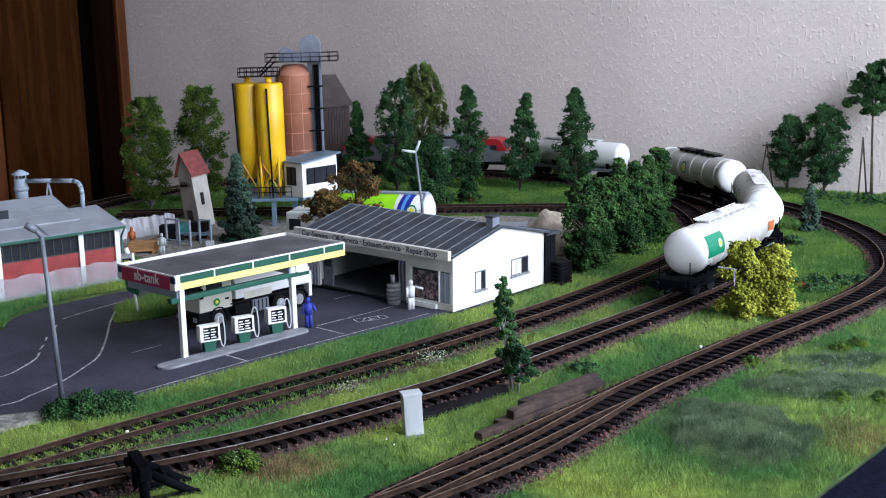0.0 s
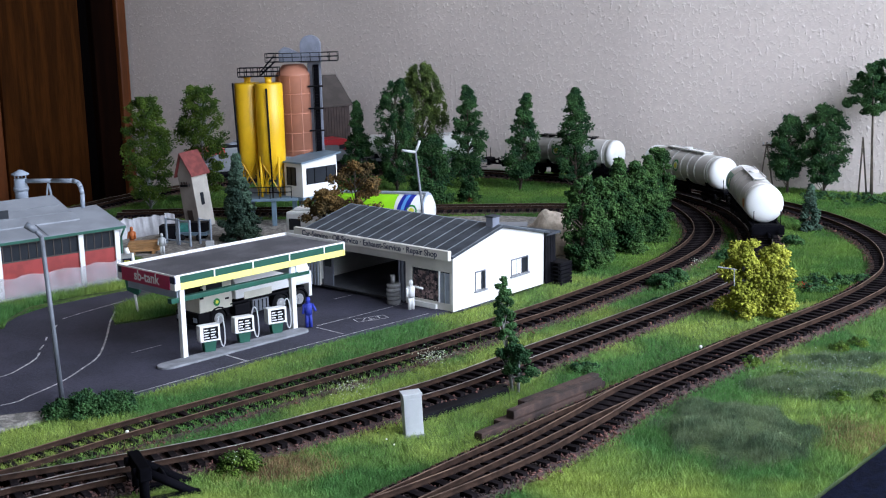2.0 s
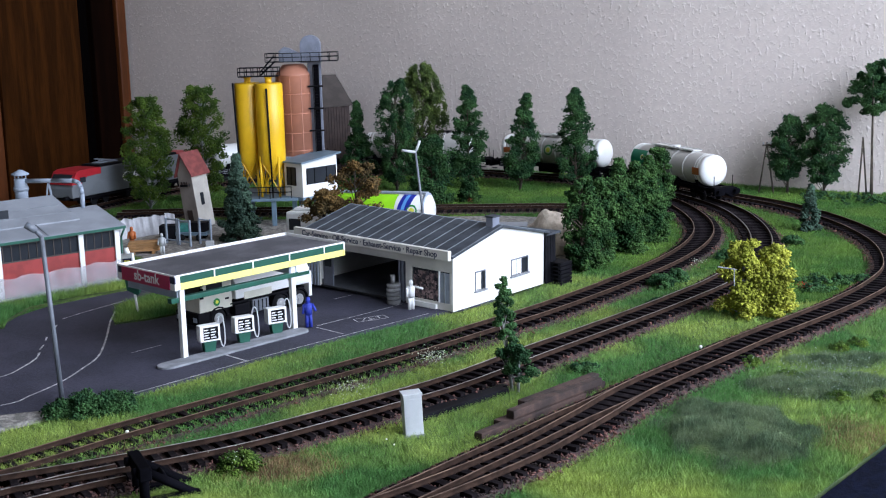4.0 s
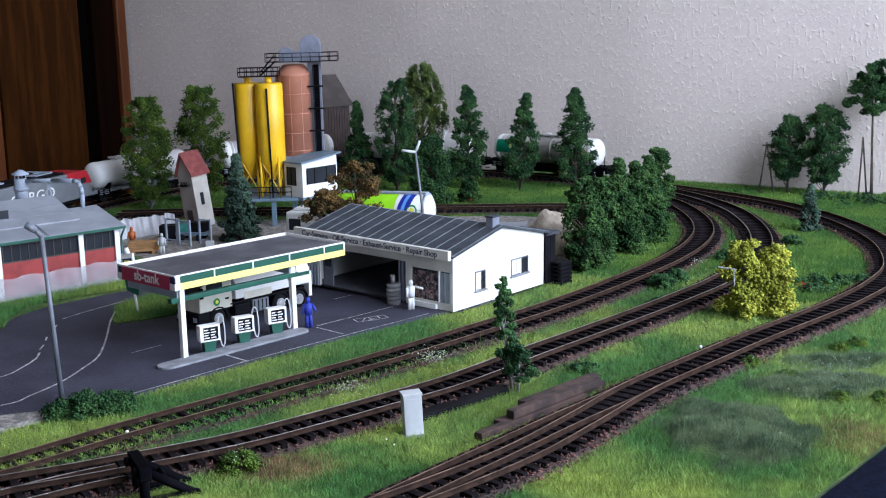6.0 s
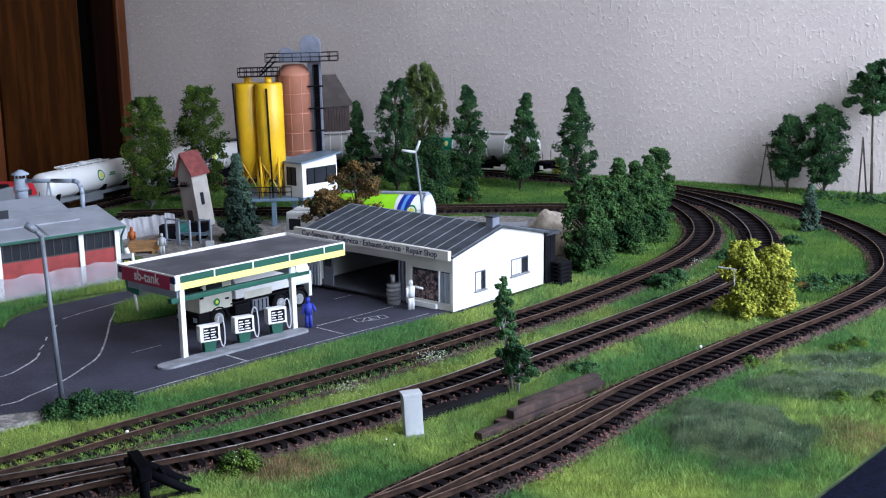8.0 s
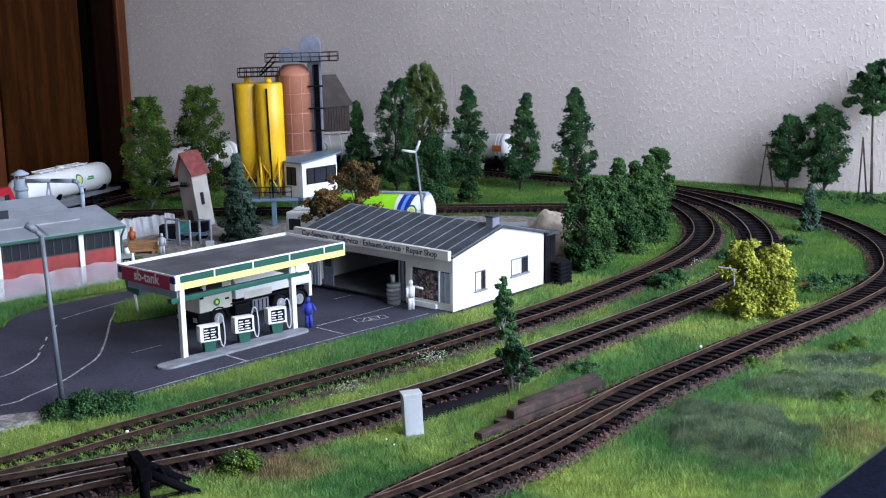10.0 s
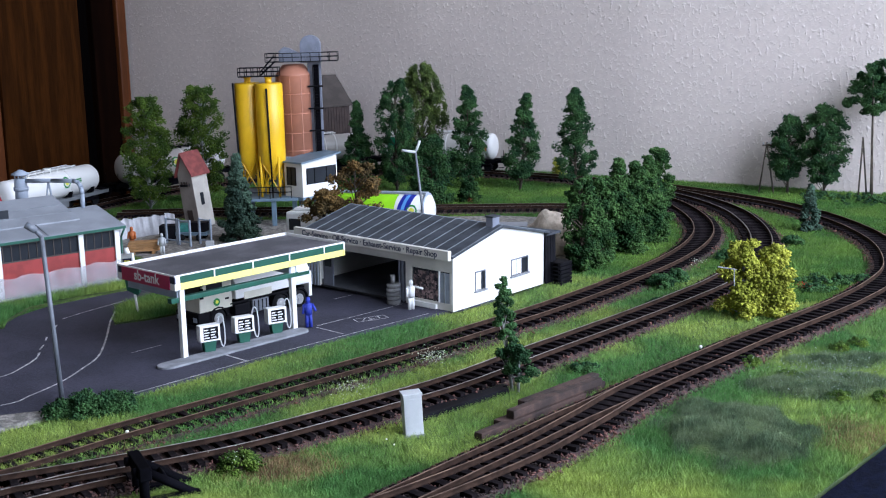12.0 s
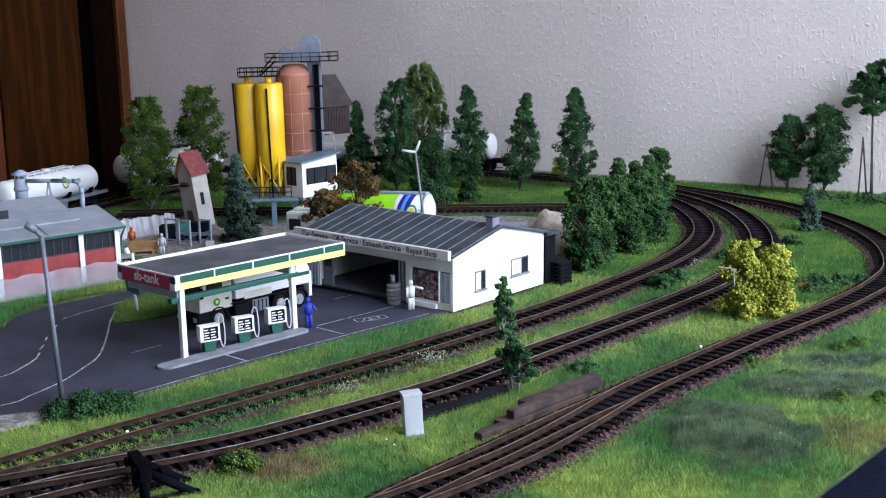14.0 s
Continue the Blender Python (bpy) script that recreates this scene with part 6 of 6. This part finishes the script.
bunk = thing("bunker_wall", "low grey bunker roof and wall beside the sand heap", "bunker", 62, 1040, -6, -6)
bpart("wall", (-40, 6, -2, 0, 0, 19), "roofmid", bunk)
bpart("roof", (-42, 8, -6, 40, 19, 21.5), "roofmid", bunk, bevel=0.4)
bpart("post", (2, 6, 34, 38, 0, 19), "roofmid", bunk)
pl_ = thing("pallet_stack", "stack of dark grey pallets beside the shed", "pallets", 86, 931, -7, -42)
for k in range(6):
    bpart("pallet_deck", (-9, 9, -7, 7, 1.6 + k * 3.0, 2.5 + k * 3.0), "black", pl_, bevel=0.1)
    for x in (-8, -1, 6):
        bpart("block", (x, x + 2.4, -7, 7, k * 3.0, 1.6 + k * 3.0), "black", pl_)


# ---- ballast stones and grass fibres ----
def near_paths(p, keys):
    d = np.full(len(p), 1e9)
    for k in keys:
        c = PATHS[k][0][::6]
        for i in range(0, len(p), 20000):
            q = p[i:i + 20000]
            d[i:i + 20000] = np.minimum(d[i:i + 20000], np.sqrt(((q[:, None] - c[None]) ** 2).sum(2)).min(1))
    return d


def inside(p, poly):
    c = np.zeros(len(p), bool)
    q = np.array(poly, float)
    for (x0, y0), (x1, y1) in zip(q, np.roll(q, -1, 0)):
        hit = (y0 > p[:, 1]) != (y1 > p[:, 1])
        with np.errstate(divide="ignore", invalid="ignore"):
            c ^= hit & (p[:, 0] < (x1 - x0) * (p[:, 1] - y0) / (y1 - y0) + x0)
    return c


rng = np.random.default_rng(3)
for key, n in (("train", 9000), ("inner", 5000), ("front", 9000), ("diverge", 3500), ("stub", 2500)):
    pts, d = PATHS[key]
    s = d[-1] * rng.uniform(0, 1, n) ** 1.3
    side = rng.choice((-1, 1), n) * rng.uniform(9.5, 24, n)
    mid = rng.uniform(0, 1, n) < 0.25
    side[mid] = rng.uniform(-8, 8, mid.sum())
    x, y = np.interp(s, d, pts[:, 0]), np.interp(s, d, pts[:, 1])
    tx, ty = np.interp(s + 3, d, pts[:, 0]) - np.interp(s - 3, d, pts[:, 0]), np.interp(s + 3, d, pts[:, 1]) - np.interp(s - 3, d, pts[:, 1])
    ln = np.hypot(tx, ty) + 1e-6
    p = np.c_[x - ty / ln * side, y + tx / ln * side, -4.2 - np.clip(np.abs(side) - 17, 0, 9) * 0.55]
    v, f = crumbs(rng, p, 0.75, 0.8)
    ob = tagged(new("ballast_stones", raw_mesh("ballast_stones", v, f, "stone")), "loose reddish brown ballast stones along the track", "gravel", kind="stuff")


def grass(name, label, n, region, material, hmin, hmax, width, keep, seed, power=1.6, raise_by=None):
    """Fibres as thin bent triangles; thicker towards the near edge of the board."""
    rng = np.random.default_rng(seed)
    (x0, x1), (y0, y1) = region
    y = y0 + (y1 - y0) * rng.uniform(0, 1, n) ** power
    half = 60 + y * 0.36
    x = np.clip(rng.uniform(-1, 1, n) * half, x0, x1)
    p = np.c_[x, y]
    p = p[keep(p, rng)]
    n = len(p)
    far = 1 + np.clip((p[:, 1] - 600) / 900, 0, 1) * 1.2
    h = rng.uniform(hmin, hmax, n)
    a = rng.uniform(0, 2 * math.pi, n)
    w = width * far * rng.uniform(0.7, 1.3, n)
    lean = rng.normal(0, 0.45, (n, 2)) * h[:, None]
    base = np.c_[p, np.full(n, -7.6) if raise_by is None else raise_by(p) - 7.6]
    dv = np.c_[np.cos(a) * w / 2, np.sin(a) * w / 2, np.zeros(n)]
    v = np.stack([base - dv, base + dv, base + np.c_[lean, h]], 1).reshape(-1, 3)
    f = np.arange(n * 3).reshape(-1, 3)
    return tagged(new(name, raw_mesh(name, v, f, material)), label, "grass", kind="stuff")


HOUSE = [(7.5, 839.5), (-104, 933), (-35, 1015), (76, 921.5)]
BACKY = [(-60, 1000), (112, 1004), (122, 1215), (60, 1240), (-330, 1262), (-345, 1120), (-262, 1075), (-236, 1000), (-215, 985), (-130, 1085)]


def keep_grass(p, rng):
    d1, d2 = near_paths(p, ("train", "front", "diverge", "stub")), near_paths(p, ("inner", "back"))
    fuzz = rng.normal(0, 2.2, len(p))
    ok = (d1 > 20 + fuzz) & ((d2 > 17 + fuzz) | ((d2 < 7.5) & (p[:, 1] < 800) & (rng.uniform(0, 1, len(p)) < 0.3)) | ((d2 > 11) & (p[:, 1] < 760)))
    lot = inside(p, LOT) & ~inside(p, [(-236, 876), (-226, 826), (-186, 848), (-170, 872), (-206, 930)])
    dry = ((p[:, 0] + 78) / 28) ** 2 + ((p[:, 1] - 553) / 22) ** 2 < np.abs(rng.normal(0.7, 0.4, len(p)))
    ok &= ~dry | (rng.uniform(0, 1, len(p)) < 0.18)
    return ok & inside(p, GROUND) & ~lot & ~inside(p, HOUSE) & ~inside(p, BACKY) & ~inside(p + (0, 3), [(-330, 560), (-240, 606), (-207, 636), (-203, 644), (-250, 632), (-330, 600)])


def is_far(p, rng):
    return (p[:, 1] + rng.normal(0, 9, len(p)) > 965) | ((p[:, 0] + rng.normal(0, 6, len(p)) > 225) & (p[:, 1] > 848))


def keep_near(p, rng):
    return keep_grass(p, rng) & ~is_far(p, rng)


def keep_far(p, rng):
    return keep_grass(p, rng) & is_far(p, rng)


grass("grass", "short bright green static grass over the layout", 1250000, ((-460, 470), (470, 1640)), "grass", 1.6, 4.0, 0.26, keep_near, 5, 1.9)
grass("far_grass", "deeper green static grass inside the curves and on the back bank", 900000, ((-460, 470), (840, 1640)), "grassdeep", 1.6, 4.0, 0.24, keep_far, 25, 1.3)


def keep_verge(p, rng):
    return inside(p, VERGE) | (inside(p, STRIP) & (rng.uniform(0, 1, len(p)) < 0.8))


def over_verge(p):
    return np.full(len(p), 3.4)


grass("verge_grass", "longer green grass on the raised verges", 300000, ((-340, -165), (800, 970)), "grass", 2.4, 6.0, 0.34, keep_verge, 21, 1.0, over_verge)


def keep_track(p, rng):
    d = near_paths(p, ("inner",))
    fade = np.clip((790 - p[:, 1]) / 160, 0, 1)
    return ((d < 7) | ((d > 9.5) & (d < 19))) & (rng.uniform(0, 1, len(p)) < 0.85 * fade) & (near_paths(p, ("train", "stub")) > 16)


def over_sleepers(p):
    return np.full(len(p), 3.4)


grass("track_grass", "green grass grown over the old sleepers", 260000, ((-235, 90), (525, 795)), "grass", 1.4, 3.0, 0.3, keep_track, 11, 1.6, over_sleepers)
MOUNDS = ((140, 585, 38, 52, 6.0), (205, 655, 46, 26, 4.0), (230, 702, 34, 18, 3.0))


def mound_height(p):
    z = np.zeros(len(p))
    for cx_, cy_, rx_, ry_, hh in MOUNDS:
        wob = 0.3 * np.sin(p[:, 0] * 0.11 + cy_) * np.sin(p[:, 1] * 0.13 + cx_) + 0.12 * np.sin(p[:, 0] * 0.3 - p[:, 1] * 0.1)
        z = np.maximum(z, hh * np.clip(1 + wob - ((p[:, 0] - cx_) / rx_) ** 2 - ((p[:, 1] - cy_) / ry_) ** 2, 0, 1))
    return z


def keep_patch(p, rng):
    return (mound_height(p) > np.abs(rng.normal(0, 1.7, len(p)))) & inside(p, GROUND) & (near_paths(p, ("front",)) > 24)


def keep_straw(p, rng):
    d = ((p[:, 0] + 78) / 26) ** 2 + ((p[:, 1] - 553) / 20) ** 2
    e = ((p[:, 0] - 196) / 22) ** 2 + ((p[:, 1] - 575) / 30) ** 2
    return ((d < np.abs(rng.normal(0, 0.8, len(p)))) | (e < np.abs(rng.normal(0, 0.6, len(p))))) & inside(p, GROUND) & (near_paths(p, ("train", "stub")) > 15)


for cx_, cy_, rx_, ry_, hh in MOUNDS:
    v, f = [(cx_, cy_, hh - 7.5)], []
    for i in range(1, 9):
        for j in range(28):
            a_ = 2 * math.pi * j / 28
            v.append((cx_ + rx_ * i / 8 * math.cos(a_), cy_ + ry_ * i / 8 * math.sin(a_), hh * (1 - (i / 8) ** 2) - 7.55))
    f = [(1 + i * 28 + j, 1 + i * 28 + (j + 1) % 28, 1 + (i + 1) * 28 + (j + 1) % 28, 1 + (i + 1) * 28 + j) for i in range(7) for j in range(28)]
    tagged(new("mound", raw_mesh("mound", v, f, "soil", True)), "low turf mound in the meadow", "mound", kind="structure")
grass("meadow_grass", "paler grey-green tall meadow grass patches", 900000, ((60, 300), (500, 740)), "grassdry", 1.6, 3.2, 0.2, keep_patch, 6, 1.0, mound_height)
grass("dry_grass", "dry straw-coloured grass on bare soil", 500000, ((-130, 230), (500, 640)), "straw", 1.2, 3.4, 0.3, keep_straw, 8, 1.0)
for i, (tx, ty) in enumerate(((-159, 596), (152, 724), (-30, 585), (-26, 577))):
    bm = bmesh.new()
    bmesh.ops.create_icosphere(bm, subdivisions=2, radius=1.0 if i < 2 else 0.5)
    solid("pebble", bm, "white", "tiny white pebble lying by the track", "pebble", tx, ty, -2.0 if i < 2 else -5.5)
for i, (tx, ty) in enumerate(((176, 700), (190, 672), (222, 660), (236, 726), (250, 735), (205, 632), (228, 628))):
    tree("tuft", "low green leafy tuft in the meadow", tx, ty, 3.5, 18, bushy, "leafmid", clumps=12, per=34, spread=2.4, size=0.4, base=0.02, seed=90 + i, category="plant", limbs=False, group="meadow tufts")


motions()
